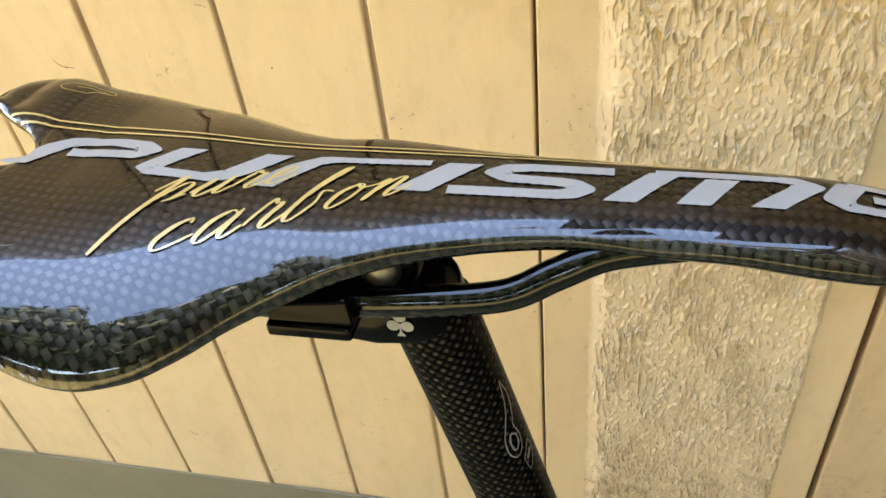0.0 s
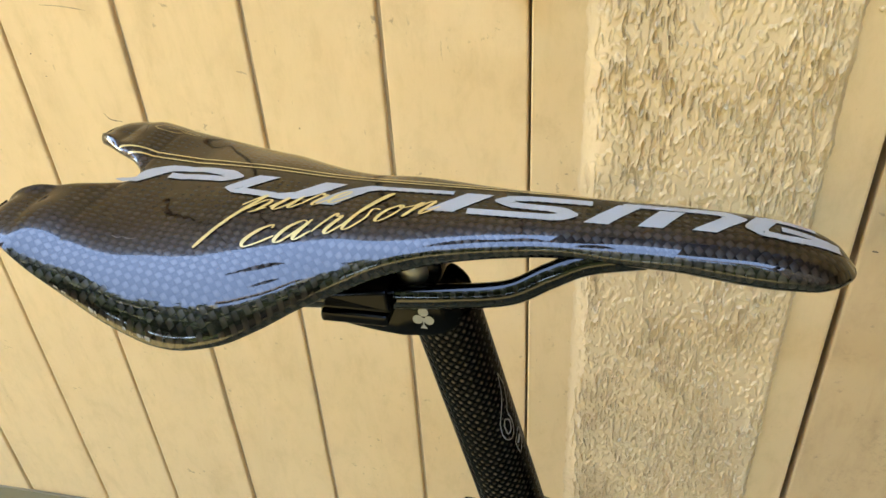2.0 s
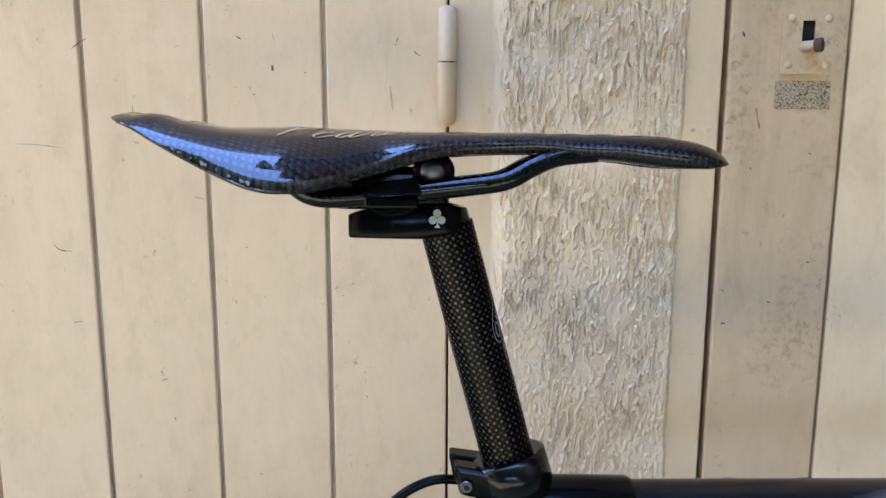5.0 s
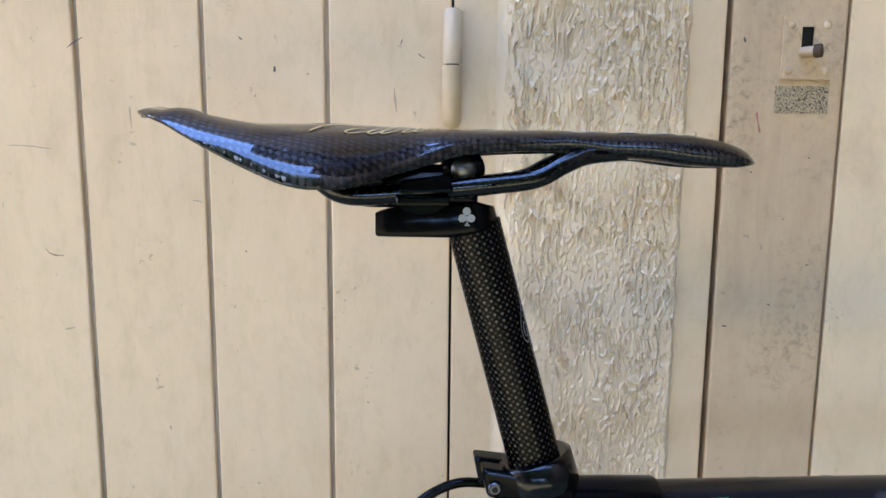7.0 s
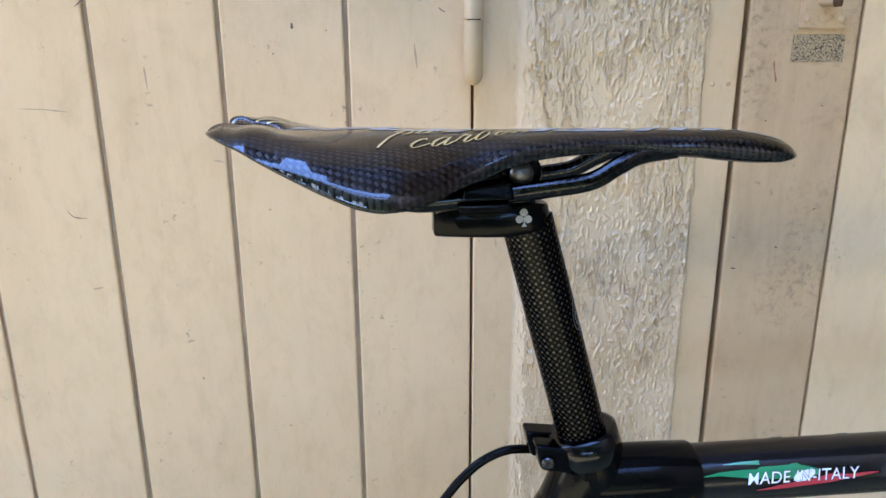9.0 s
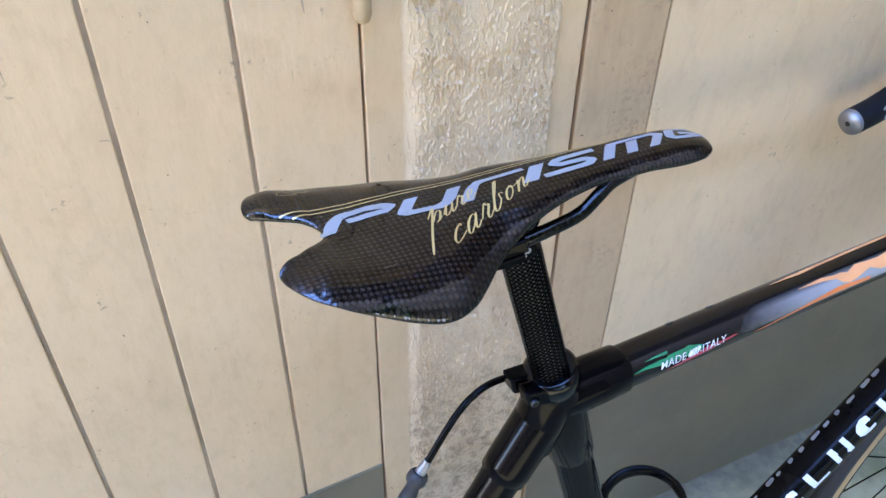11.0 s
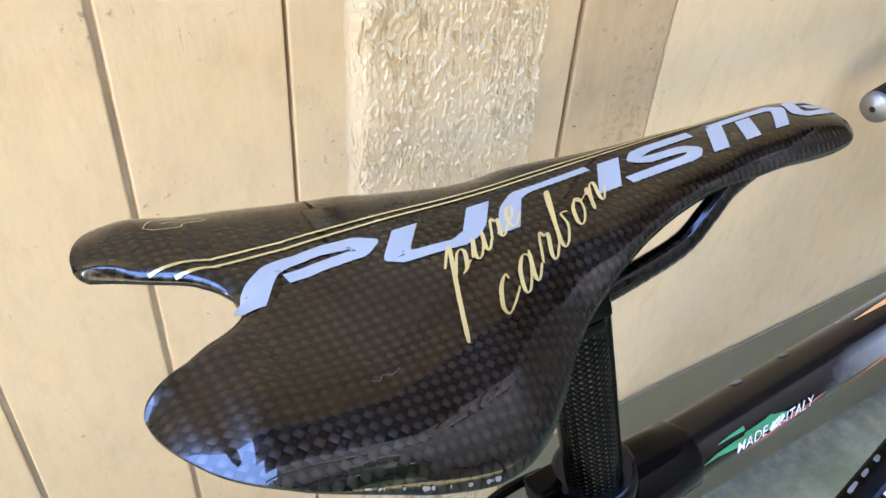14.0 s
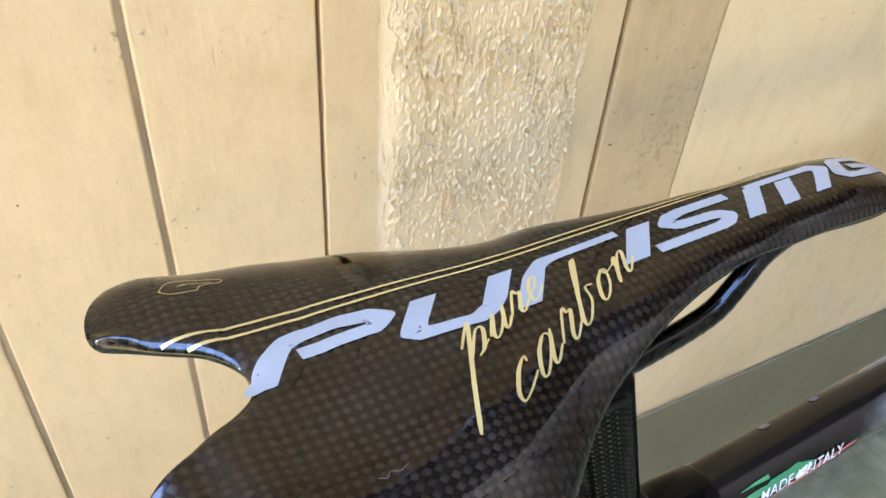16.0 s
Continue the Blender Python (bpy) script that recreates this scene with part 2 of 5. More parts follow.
def stucco_material():
    """Cream gloss paint over plaster: fine orange peel, hairline cracks, brown splashes low down."""
    m, nt, b = shader("cream_painted_stucco", 0.28, spec=0.38)
    v = mapped(nt)
    fine = noise_tex(nt, v, 520, 4, 0.6)
    cloud = noise_tex(nt, v, 9, 5)
    base = ramp(nt, cloud, [(0.3, (0.57, 0.418, 0.243)), (0.7, (0.65, 0.480, 0.284))])
    sep = nt.nodes.new("ShaderNodeSeparateXYZ")
    nt.links.new(v, sep.inputs[0])
    low = nt.nodes.new("ShaderNodeMapRange")
    low.inputs[1].default_value, low.inputs[2].default_value = 0.62, 0.50
    nt.links.new(sep.outputs[2], low.inputs[0])
    blotch = ramp(nt, noise_tex(nt, v, 75, 8, 0.78, 0.6), [(0.45, (0, 0, 0)), (0.63, (1, 1, 1))])
    splash = calc(nt, "MULTIPLY", low.outputs[0], blotch)
    col = mix(nt, calc(nt, "MULTIPLY", splash, 0.82), base, (0.19, 0.115, 0.056))
    warp = nt.nodes.new("ShaderNodeVectorMath")
    warp.operation = "MULTIPLY_ADD"
    wob = add(nt, "ShaderNodeTexNoise", Scale=90.0, Detail=3.0)
    nt.links.new(v, wob.inputs["Vector"])
    nt.links.new(wob.outputs["Color"], warp.inputs[0])
    warp.inputs[1].default_value = (0.010, 0.010, 0.010)
    nt.links.new(v, warp.inputs[2])
    cell = add(nt, "ShaderNodeTexVoronoi", Scale=42.0)
    cell.feature = "DISTANCE_TO_EDGE"
    nt.links.new(warp.outputs[0], cell.inputs["Vector"])
    hair = ramp(nt, cell.outputs["Distance"], [(0.0, (1, 1, 1)), (0.016, (0, 0, 0))])
    here = ramp(nt, noise_tex(nt, v, 34, 3), [(0.57, (0, 0, 0)), (0.66, (1, 1, 1))])
    crack = calc(nt, "MULTIPLY", hair, here)
    col = mix(nt, calc(nt, "MULTIPLY", crack, 0.30), col, (0.22, 0.155, 0.09))
    grime = ramp(nt, noise_tex(nt, v, 150, 3), [(0.68, (0, 0, 0)), (0.75, (1, 1, 1))])
    col = mix(nt, calc(nt, "MULTIPLY", grime, 0.25), col, (0.24, 0.175, 0.105))
    nt.links.new(col, b.inputs["Base Color"])
    h = calc(nt, "SUBTRACT", calc(nt, "ADD", calc(nt, "MULTIPLY", fine, 0.22), calc(nt, "MULTIPLY", noise_tex(nt, v, 130, 3), 0.4)), calc(nt, "MULTIPLY", crack, 0.35))
    bump(nt, b, h, 0.55, 0.0012)
    return m


def ground_material():
    m, nt, b = shader("worn_concrete_ground", 0.85)
    v = mapped(nt)
    n = noise_tex(nt, v, 9, 8, 0.7)
    f = noise_tex(nt, v, 160, 4)
    col = ramp(nt, n, [(0.3, (0.15, 0.132, 0.078)), (0.7, (0.29, 0.255, 0.155))])
    sep = nt.nodes.new("ShaderNodeSeparateXYZ")
    nt.links.new(v, sep.inputs[0])
    off = nt.nodes.new("ShaderNodeMapRange")
    off.inputs[1].default_value, off.inputs[2].default_value = -0.35, -1.2
    nt.links.new(sep.outputs[1], off.inputs[0])
    far = nt.nodes.new("ShaderNodeMapRange")
    far.inputs[1].default_value, far.inputs[2].default_value = 0.5, 0.85
    nt.links.new(sep.outputs[0], far.inputs[0])
    damp = calc(nt, "MAXIMUM", off.outputs[0], calc(nt, "MULTIPLY", far.outputs[0], 0.9))
    moss = ramp(nt, noise_tex(nt, v, 5.2, 6), [(0.42, (0, 0, 0)), (0.58, (1, 1, 1))])
    col = mix(nt, calc(nt, "MULTIPLY", calc(nt, "MULTIPLY", moss, 0.9), damp), col, (0.095, 0.105, 0.020))
    pale = ramp(nt, n, [(0.3, (0.27, 0.235, 0.10)), (0.7, (0.48, 0.40, 0.20))])
    strip = nt.nodes.new("ShaderNodeMapRange")
    strip.inputs[1].default_value, strip.inputs[2].default_value = -0.9, -0.45
    nt.links.new(sep.outputs[1], strip.inputs[0])
    col = mix(nt, calc(nt, "MULTIPLY", strip.outputs[0], calc(nt, "SUBTRACT", 1.0, calc(nt, "MULTIPLY", moss, 0.6))), col, pale)
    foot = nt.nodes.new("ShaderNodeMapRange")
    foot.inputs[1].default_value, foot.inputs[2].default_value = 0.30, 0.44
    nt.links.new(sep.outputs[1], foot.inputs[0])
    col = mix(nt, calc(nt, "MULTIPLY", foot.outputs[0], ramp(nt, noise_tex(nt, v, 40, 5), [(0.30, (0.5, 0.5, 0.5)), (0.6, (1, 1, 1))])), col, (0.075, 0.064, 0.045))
    nt.links.new(col, b.inputs["Base Color"])
    bump(nt, b, f, 0.5, 0.002)
    return m


def pearl_enamel():
    """Black enamel that clouds over into smoky silver pearl along the tube."""
    m, nt, b = shader("black_to_pearl_enamel", 0.20, spec=0.36)
    v = mapped(nt)
    sep = nt.nodes.new("ShaderNodeSeparateXYZ")
    nt.links.new(v, sep.inputs[0])
    soft = calc(nt, "MULTIPLY_ADD", noise_tex(nt, v, 26, 4), 0.05)
    nt.links.new(sep.outputs[0], soft.node.inputs[2])
    fade = ramp(nt, soft, [(0.185, (0, 0, 0)), (0.225, (0.5, 0.5, 0.5)), (0.275, (1, 1, 1))])
    k = fade
    for lo, hi in ((0.8120, 0.8150), (0.8285, 0.8245)):
        band = nt.nodes.new("ShaderNodeMapRange")
        band.inputs[1].default_value, band.inputs[2].default_value = lo, hi
        nt.links.new(sep.outputs[2], band.inputs[0])
        k = calc(nt, "MULTIPLY", k, band.outputs[0])
    nt.links.new(mix(nt, k, (0.004, 0.0037, 0.0035), (0.34, 0.315, 0.285)), b.inputs["Base Color"])
    bump(nt, b, noise_tex(nt, v, 220, 3), 0.06, 0.0004)
    return m


PEARL = pearl_enamel()
STUCCO = stucco_material()
GROUND = ground_material()


# ---------------------------------------------------------------- builders
def mesh_from(bm, name, material, smooth=True):
    me = bpy.data.meshes.new(name)
    bm.normal_update()
    bm.to_mesh(me)
    bm.free()
    if smooth:
        for p in me.polygons:
            p.use_smooth = True
    me.materials.append(material)
    return me


def part(name, bm, material, parent, label="", smooth=True):
    ob = new(name, mesh_from(bm, name, material, smooth))
    ob.parent = parent
    return tagged(ob, label)


def bevel_mod(ob, width, segments=2, angle=35):
    m = ob.modifiers.new("bevel", "BEVEL")
    m.width, m.segments, m.limit_method, m.angle_limit = width, segments, "ANGLE", radians(angle)
    return ob


def box(x0, x1, y0, y1, z0, z1, bevel=0.0, segs=2, bm=None):
    bm = bm or bmesh.new()
    vs = bmesh.ops.create_cube(bm, size=1)["verts"]
    bmesh.ops.scale(bm, vec=(x1 - x0, y1 - y0, z1 - z0), verts=vs)
    bmesh.ops.translate(bm, vec=((x0 + x1) / 2, (y0 + y1) / 2, (z0 + z1) / 2), verts=vs)
    if bevel:
        es = list({e for v in vs for e in v.link_edges})
        bmesh.ops.bevel(bm, geom=es, offset=bevel, segments=segs, affect="EDGES", profile=0.6)
    return bm


def spline(points, n):
    """A smooth curve through points, n samples a span."""
    p = [Vector(q) for q in points]
    out = []
    for i in range(len(p) - 1):
        a, b, c, d = p[max(i - 1, 0)], p[i], p[i + 1], p[min(i + 2, len(p) - 1)]
        for k in range(n):
            t = k / n
            out.append(0.5 * ((2 * b) + (c - a) * t + (2 * a - 5 * b + 4 * c - d) * t * t + (3 * b - a - 3 * c + d) * t ** 3))
    out.append(p[-1])
    return out


def curve_fn(xs, ys):
    """A smooth function through the given knots, with no overshoot."""
    xs, ys = np.array(xs, float), np.array(ys, float)
    h, d = np.diff(xs), np.diff(ys) / np.diff(xs)
    m = np.zeros(len(xs))
    m[0], m[-1] = d[0], d[-1]
    for i in range(1, len(xs) - 1):
        m[i] = 0 if d[i - 1] * d[i] <= 0 else 2 * d[i - 1] * d[i] / (d[i - 1] + d[i])

    def f(x):
        x = min(max(x, xs[0]), xs[-1])
        i = min(max(int(np.searchsorted(xs, x)) - 1, 0), len(h) - 1)
        t = (x - xs[i]) / h[i]
        return float((2 * t ** 3 - 3 * t * t + 1) * ys[i] + (t ** 3 - 2 * t * t + t) * h[i] * m[i] + (3 * t * t - 2 * t ** 3) * ys[i + 1] + (t ** 3 - t * t) * h[i] * m[i + 1])
    return f


def sweep(points, radius, segs=20, caps=True, flat=1.0, bm=None, lobes=0.0):
    """A round tube along points, with a UV map in metres (length, girth). radius: a number or one for each point."""
    bm = bm or bmesh.new()
    uv = bm.loops.layers.uv.verify()
    pts = [Vector(p) for p in points]
    rad = radius if isinstance(radius, (list, tuple)) else [radius] * len(pts)
    side = None
    rings, run = [], [0.0]
    for a, b in zip(pts[:-1], pts[1:]):
        run.append(run[-1] + (b - a).length)
    for i, p in enumerate(pts):
        t = (pts[min(i + 1, len(pts) - 1)] - pts[max(i - 1, 0)]).normalized()
        if side is None:
            ref = Vector((0, 0, 1)) if abs(t.z) < 0.9 else Vector((1, 0, 0))
            side = t.cross(ref).normalized()
        side = (side - t * side.dot(t)).normalized()
        up = side.cross(t)
        rings.append([bm.verts.new(p + rad[i] * (1 - lobes * math.cos(8 * math.pi * k / segs)) * (math.cos(2 * math.pi * k / segs) * side + flat * math.sin(2 * math.pi * k / segs) * up)) for k in range(segs)])
    girth = 2 * math.pi * max(rad)
    for i in range(len(pts) - 1):
        for k in range(segs):
            j = (k + 1) % segs
            f = bm.faces.new((rings[i][k], rings[i][j], rings[i + 1][j], rings[i + 1][k]))
            for loop, (u, w) in zip(f.loops, ((i, k), (i, k + 1), (i + 1, k + 1), (i + 1, k))):
                loop[uv].uv = (run[u], girth * w / segs)
    if caps:
        bm.faces.new([bm.verts.new(v.co) for v in rings[0]])
        bm.faces.new([bm.verts.new(v.co) for v in reversed(rings[-1])])
    bmesh.ops.recalc_face_normals(bm, faces=bm.faces)
    return bm


def lathe(profile, axis_from, axis_to, segs=28):
    """A turned form: profile rows of (share of the way along the axis, radius)."""
    a, b = Vector(axis_from), Vector(axis_to)
    return sweep([a + (b - a) * s for s, _ in profile], [max(r, 0.0002) for _, r in profile], segs)


# ---------------------------------------------------------------- the wall: two boarded doors and a stuccoed pier between
WALL_Y, PITCH, EDGE = 0.42, 0.0935, -0.046
wall = tagged(new("wall_north", mesh_from(box(-7, 7, 0.475, 0.75, 0.0, 3.3), "wall_north", STUCCO, False)), "cream painted wall behind the two boarded doors", "wall", kind="structure")

door_left = tagged(new("door_1"), "cream painted closed door of vertical tongue-and-groove boards", "door", kind="structure")
door_left.location = (0, 0, 0)


def board(x0, x1, y, z0, z1, groove=0.0032, depth=0.004):
    """One upright board with eased edges; the grooves are the gaps between neighbours."""
    bm = box(x0 + groove * 0.55, x1 - groove * 0.55, y, y + 0.022, z0, z1)
    es = [e for e in bm.edges if abs(e.verts[0].co.z - e.verts[1].co.z) > 0.1 and e.verts[0].co.y < y + 0.01]
    bmesh.ops.bevel(bm, geom=es, offset=groove * 0.42, segments=2, affect="EDGES", profile=0.5)
    return bm


SEAMS = [-0.0452, -0.1405, -0.2342, -0.3288, -0.4262, -0.5225, -0.6300] + [-0.6300 - PITCH * k for k in range(1, 7)]
for k in range(12):
    part("board", board(SEAMS[k + 1], SEAMS[k], WALL_Y + 0.0015 * ((k * 7) % 3 - 1) * 0.3, 0.03, 2.4), CREAM, door_left, smooth=False)
part("backing", box(SEAMS[12], EDGE - 0.004, WALL_Y + 0.0042, WALL_Y + 0.02, 0.03, 2.4), GROOVE, door_left, smooth=False)

# grey kick plate, its top edge a little out of level
kick = box(SEAMS[12], EDGE - 0.002, WALL_Y - 0.003, WALL_Y - 0.0005, 0.04, 0.45)
for v in kick.verts:
    if v.co.z > 0.3:
        v.co.z = 0.4502 + (v.co.x - EDGE) * 0.075
part("kick_plate", kick, GREY_PLATE, door_left, "grey-green painted kick plate", smooth=False)

# hinge knuckle in two halves
HY, HZ = 0.4115, 1.0475
hinge = sweep([(EDGE, HY, HZ + 0.0004), (EDGE, HY, HZ + 0.038), (EDGE, HY, HZ + 0.0405)], [0.0071, 0.0071, 0.0040], 24)
hinge_ob = part("hinge", hinge, HINGE_PAINT, door_left, "cream painted barrel hinge")
part("knuckle", sweep([(EDGE - 0.0004, HY, HZ - 0.0475), (EDGE - 0.0004, HY, HZ - 0.0455), (EDGE - 0.0004, HY, HZ - 0.041), (EDGE - 0.0004, HY, HZ - 0.0006)], [0.0018, 0.0052, 0.0071, 0.0073], 24), HINGE_PAINT, hinge_ob)
part("pin", sweep([(EDGE, HY, HZ - 0.001), (EDGE, HY, HZ + 0.0006)], 0.0048, 16), GAP, hinge_ob)

frame_post = tagged(new("trim_1", mesh_from(box(EDGE + 0.0010, -0.0105, WALL_Y - 0.001, 0.475, 0.0, 2.6, 0.0015), "trim_1", CREAM_TRIM, False)), "cream painted flat door frame beside the hinge", "door frame", kind="structure")
gap_1 = tagged(new("trim_2", mesh_from(box(EDGE - 0.006, EDGE + 0.004, WALL_Y + 0.014, 0.474, 0.0, 2.6), "trim_2", GAP, False)), "dark gap between the door and its frame", "gap", kind="structure")


def ease(a, b, v):
    t = min(max((v - a) / (b - a), 0.0), 1.0)
    return t * t * (3 - 2 * t)


def stucco(x0, x1, y, z0, z1, nx, nz):
    """A trowelled plaster coat: flat fields scored by short ragged upright gouges with raised lips, and a ragged outer edge."""
    co = []
    n3 = noise.noise
    for j in range(nz + 1):
        z = z0 + (z1 - z0) * j / nz
        for i in range(nx + 1):
            u = i / nx
            wob = 0.0016 * n3((0.0, z * 55, 7 if u < 0.5 else 3)) + 0.0012 * n3((1.0, z * 190, 7 if u < 0.5 else 3))
            x = x0 + (x1 - x0) * u + wob * (1 - 2 * min(u, 1 - u)) ** 6
            bend = 0.0009 * n3((x * 80, 9.0, z * 60))
            jag = n3((x * 520, 5.1, z * 330))
            a = n3(((x + bend) * 450, 0.3, z * 85)) + 0.10 * jag
            e = n3((x * 33, 2.2, z * 17))
            where = ease(-0.25, 0.05, e)
            gouge = ease(0.19, 0.30, a) * where
            lip = ease(-0.02, 0.15, a) * (1 - ease(0.17, 0.28, a)) * where
            d = n3(((x - bend) * 520, 8.4, z * 190)) + 0.15 * jag
            nib = ease(0.30, 0.42, d) * ease(0.0, 0.25, n3((x * 48, 4.7, z * 30)))
            lump = ease(0.02, 0.34, n3((x * 360, 1.7, z * 210)) + 0.2 * jag)
            field = n3((x * 70, 6.6, z * 40))
            h = 0.0026 + 0.0006 * field - 0.0020 * gouge + 0.0011 * lip - 0.0010 * nib + 0.0008 * lump + 0.00010 * jag
            edge = ease(0.0, 0.03, 1 - u) * ease(0.0, 0.10, u)
            co.append((x, y - 0.0012 - max(h, 0.0) * edge - 0.0010 * edge, z))
    faces = [(j * (nx + 1) + i, j * (nx + 1) + i + 1, (j + 1) * (nx + 1) + i + 1, (j + 1) * (nx + 1) + i) for j in range(nz) for i in range(nx)]
    me = bpy.data.meshes.new("plaster")
    me.from_pydata(co, [], faces)
    me.shade_smooth()
    me.materials.append(STUCCO)
    return me


pier = tagged(new("wall_pier"), "cream painted pier of rough drawn-down stucco, brown splashes low down", "pier", kind="structure")
plaster = new("plaster", stucco(-0.0125, 0.1330, WALL_Y, 0.42, 1.20, 340, 1120))
plaster.parent = pier
part("core", box(-0.0105, 0.1300, WALL_Y, 0.474, 0.0, 2.6), STUCCO, pier, smooth=False)
tagged(new("trim_3", mesh_from(box(0.130, 0.1588, WALL_Y - 0.0015, 0.475, 0.0, 2.6, 0.002), "trim_3", CREAM_TRIM, False)), "cream painted flat trim with two small nail heads", "door frame", kind="structure")
for nx_ in (0.1395, 0.1518):
    nail = bmesh.new()
    bmesh.ops.create_uvsphere(nail, u_segments=10, v_segments=6, radius=0.0017, matrix=pose(nx_, WALL_Y - 0.0012, 0.998))
    tagged(new("nail_head", mesh_from(nail, "nail_head", CREAM_TRIM)), "small cream painted nail head in the trim", "nail")
tagged(new("trim_4", mesh_from(box(0.1575, 0.172, WALL_Y + 0.016, 0.474, 0.0, 2.6), "trim_4", GAP, False)), "dark gap beside the second door", "gap", kind="structure")

door_right = tagged(new("door_2"), "cream painted closed door, grubby stile with a latch plate, grey lower panel", "door", kind="structure")
part("stile", box(0.1630, 0.2497, WALL_Y - 0.001, 0.44, 0.03, 2.4, 0.0022), CREAM_DIRTY, door_right, "grubby cream stile", smooth=False)
xs = [0.2507, 0.86, 1.26, 1.66]
for a, b in zip(xs[:-1], xs[1:]):
    part("panel", board(a, b, WALL_Y + 0.0005, 0.03, 2.4, 0.0028), CREAM_LIFTED, door_right, smooth=False)
part("backing", box(0.2500, 1.66, WALL_Y + 0.006, WALL_Y + 0.02, 0.03, 2.4), GAP, door_right, smooth=False)
part("kick_plate", box(0.1640, 1.66, WALL_Y - 0.0045, WALL_Y - 0.0014, 0.04, 0.455), GREY_PLATE, door_right, "grey-green painted kick plate", smooth=False)


def latch_plate(x0, x1, z0, z1, y):
    """A painted plate with four domed screws, an upright slot and a bent latch lever."""
    bm = bmesh.new()
    sx0, sx1, sz0, sz1 = x0 + 0.0138, x0 + 0.0232, z0 + 0.016, z1 - 0.008
    xs_, zs_ = (x0, sx0, sx1, x1), (z0, sz0, sz1, z1)
    for i in range(3):
        for j in range(3):
            if (i, j) != (1, 1):
                box(xs_[i], xs_[i + 1], y - 0.0030, y - 0.0006, zs_[j], zs_[j + 1], bm=bm)
    bmesh.ops.remove_doubles(bm, verts=bm.verts, dist=1e-5)
    plate = part("latch_plate", bm, CREAM_DIRTY, door_right, "cream painted steel latch plate", smooth=False)
    part("slot", box(sx0, sx1, y - 0.0012, y - 0.0005, sz0, sz1), GAP, plate)
    for px in (x0 + 0.0055, x1 - 0.0055):
        for pz in (z0 + 0.0065, z1 - 0.0065):
            s = bmesh.new()
            bmesh.ops.create_uvsphere(s, u_segments=12, v_segments=8, radius=0.0031, matrix=pose(px, y - 0.0028, pz) @ Matrix.Diagonal((1, 0.5, 1, 1)))
            part("screw", s, CREAM_DIRTY, plate)
    zc = z0 + 0.0195
    lever = part("lever", sweep(spline([(sx0 + 0.001, y + 0.002, zc), (sx0 + 0.0030, y - 0.005, zc), (sx0 + 0.0075, y - 0.0100, zc + 0.0004)], 5), 0.0042, 16), LEVER_PAINT, plate, "stubby painted latch lever")
    tip = sweep([(sx0 + 0.0072, y - 0.0096, zc + 0.0004), (sx0 + 0.0076, y - 0.0100, zc + 0.0004), (sx0 + 0.0108, y - 0.0130, zc + 0.0008), (sx0 + 0.0112, y - 0.0133, zc + 0.0008), (sx0 + 0.0111, y - 0.0132, zc + 0.0008), (sx0 + 0.0090, y - 0.0113, zc + 0.0006)], [0.0040, 0.0051, 0.0050, 0.0046, 0.0038, 0.0034], 18, caps=False)
    part("ferrule", tip, IRON, lever, "dark hollow iron end")
    part("bore", sweep([(sx0 + 0.0096, y - 0.0119, zc + 0.0006), (sx0 + 0.0092, y - 0.0115, zc + 0.0006)], 0.0037, 14), GAP, lever)


latch_plate(0.2008, 0.2388, 1.0395, 1.0858, WALL_Y - 0.001)


def worn_label_material():
    """The crazed dark remains of an old label: a maze of short worn lines."""
    m, nt, b = shader("worn_label", 0.55)
    v = mapped(nt)
    maze = noise_tex(nt, v, 620, 1.5, 0.4, 0.3)
    fade = noise_tex(nt, v, 60, 3)
    line = calc(nt, "ABSOLUTE", calc(nt, "SUBTRACT", maze, 0.5))
    keep = ramp(nt, calc(nt, "ADD", line, calc(nt, "MULTIPLY", calc(nt, "SUBTRACT", fade, 0.5), 0.10)), [(0.030, (1, 1, 1)), (0.055, (0, 0, 0))])
    nt.links.new(mix(nt, keep, (0.38, 0.27, 0.14), (0.05, 0.037, 0.02)), b.inputs["Base Color"])
    bump(nt, b, maze, 0.3, 0.0005)
    return m


part("worn_label", box(0.1985, 0.2395, WALL_Y - 0.0016, WALL_Y - 0.0008, 1.0140, 1.0345, 0.0003), worn_label_material(), door_right, "crazed remains of a dark label, unreadable", smooth=False)
streak = bmesh.new()
RS = [(0.1862, 1.0150, 0.0003), (0.1860, 1.0128, 0.0011), (0.1866, 1.0105, 0.0008), (0.1873, 1.0070, 0.0004), (0.1882, 1.0040, 0.0006), (0.1889, 1.0010, 0.0009), (0.1892, 0.9990, 0.0003)]
prev = None
for x, z, h in RS:
    row = [streak.verts.new((x - h, WALL_Y - 0.00125, z)), streak.verts.new((x + h, WALL_Y - 0.00125, z))]
    if prev:
        streak.faces.new((prev[0], prev[1], row[1], row[0]))
    prev = row
part("paint_streak", streak, plain("rust_red_smear", (0.30, 0.12, 0.075), 0.6, 0, 0, 0.35, 900), door_right, "faint rust-red smear", smooth=False)


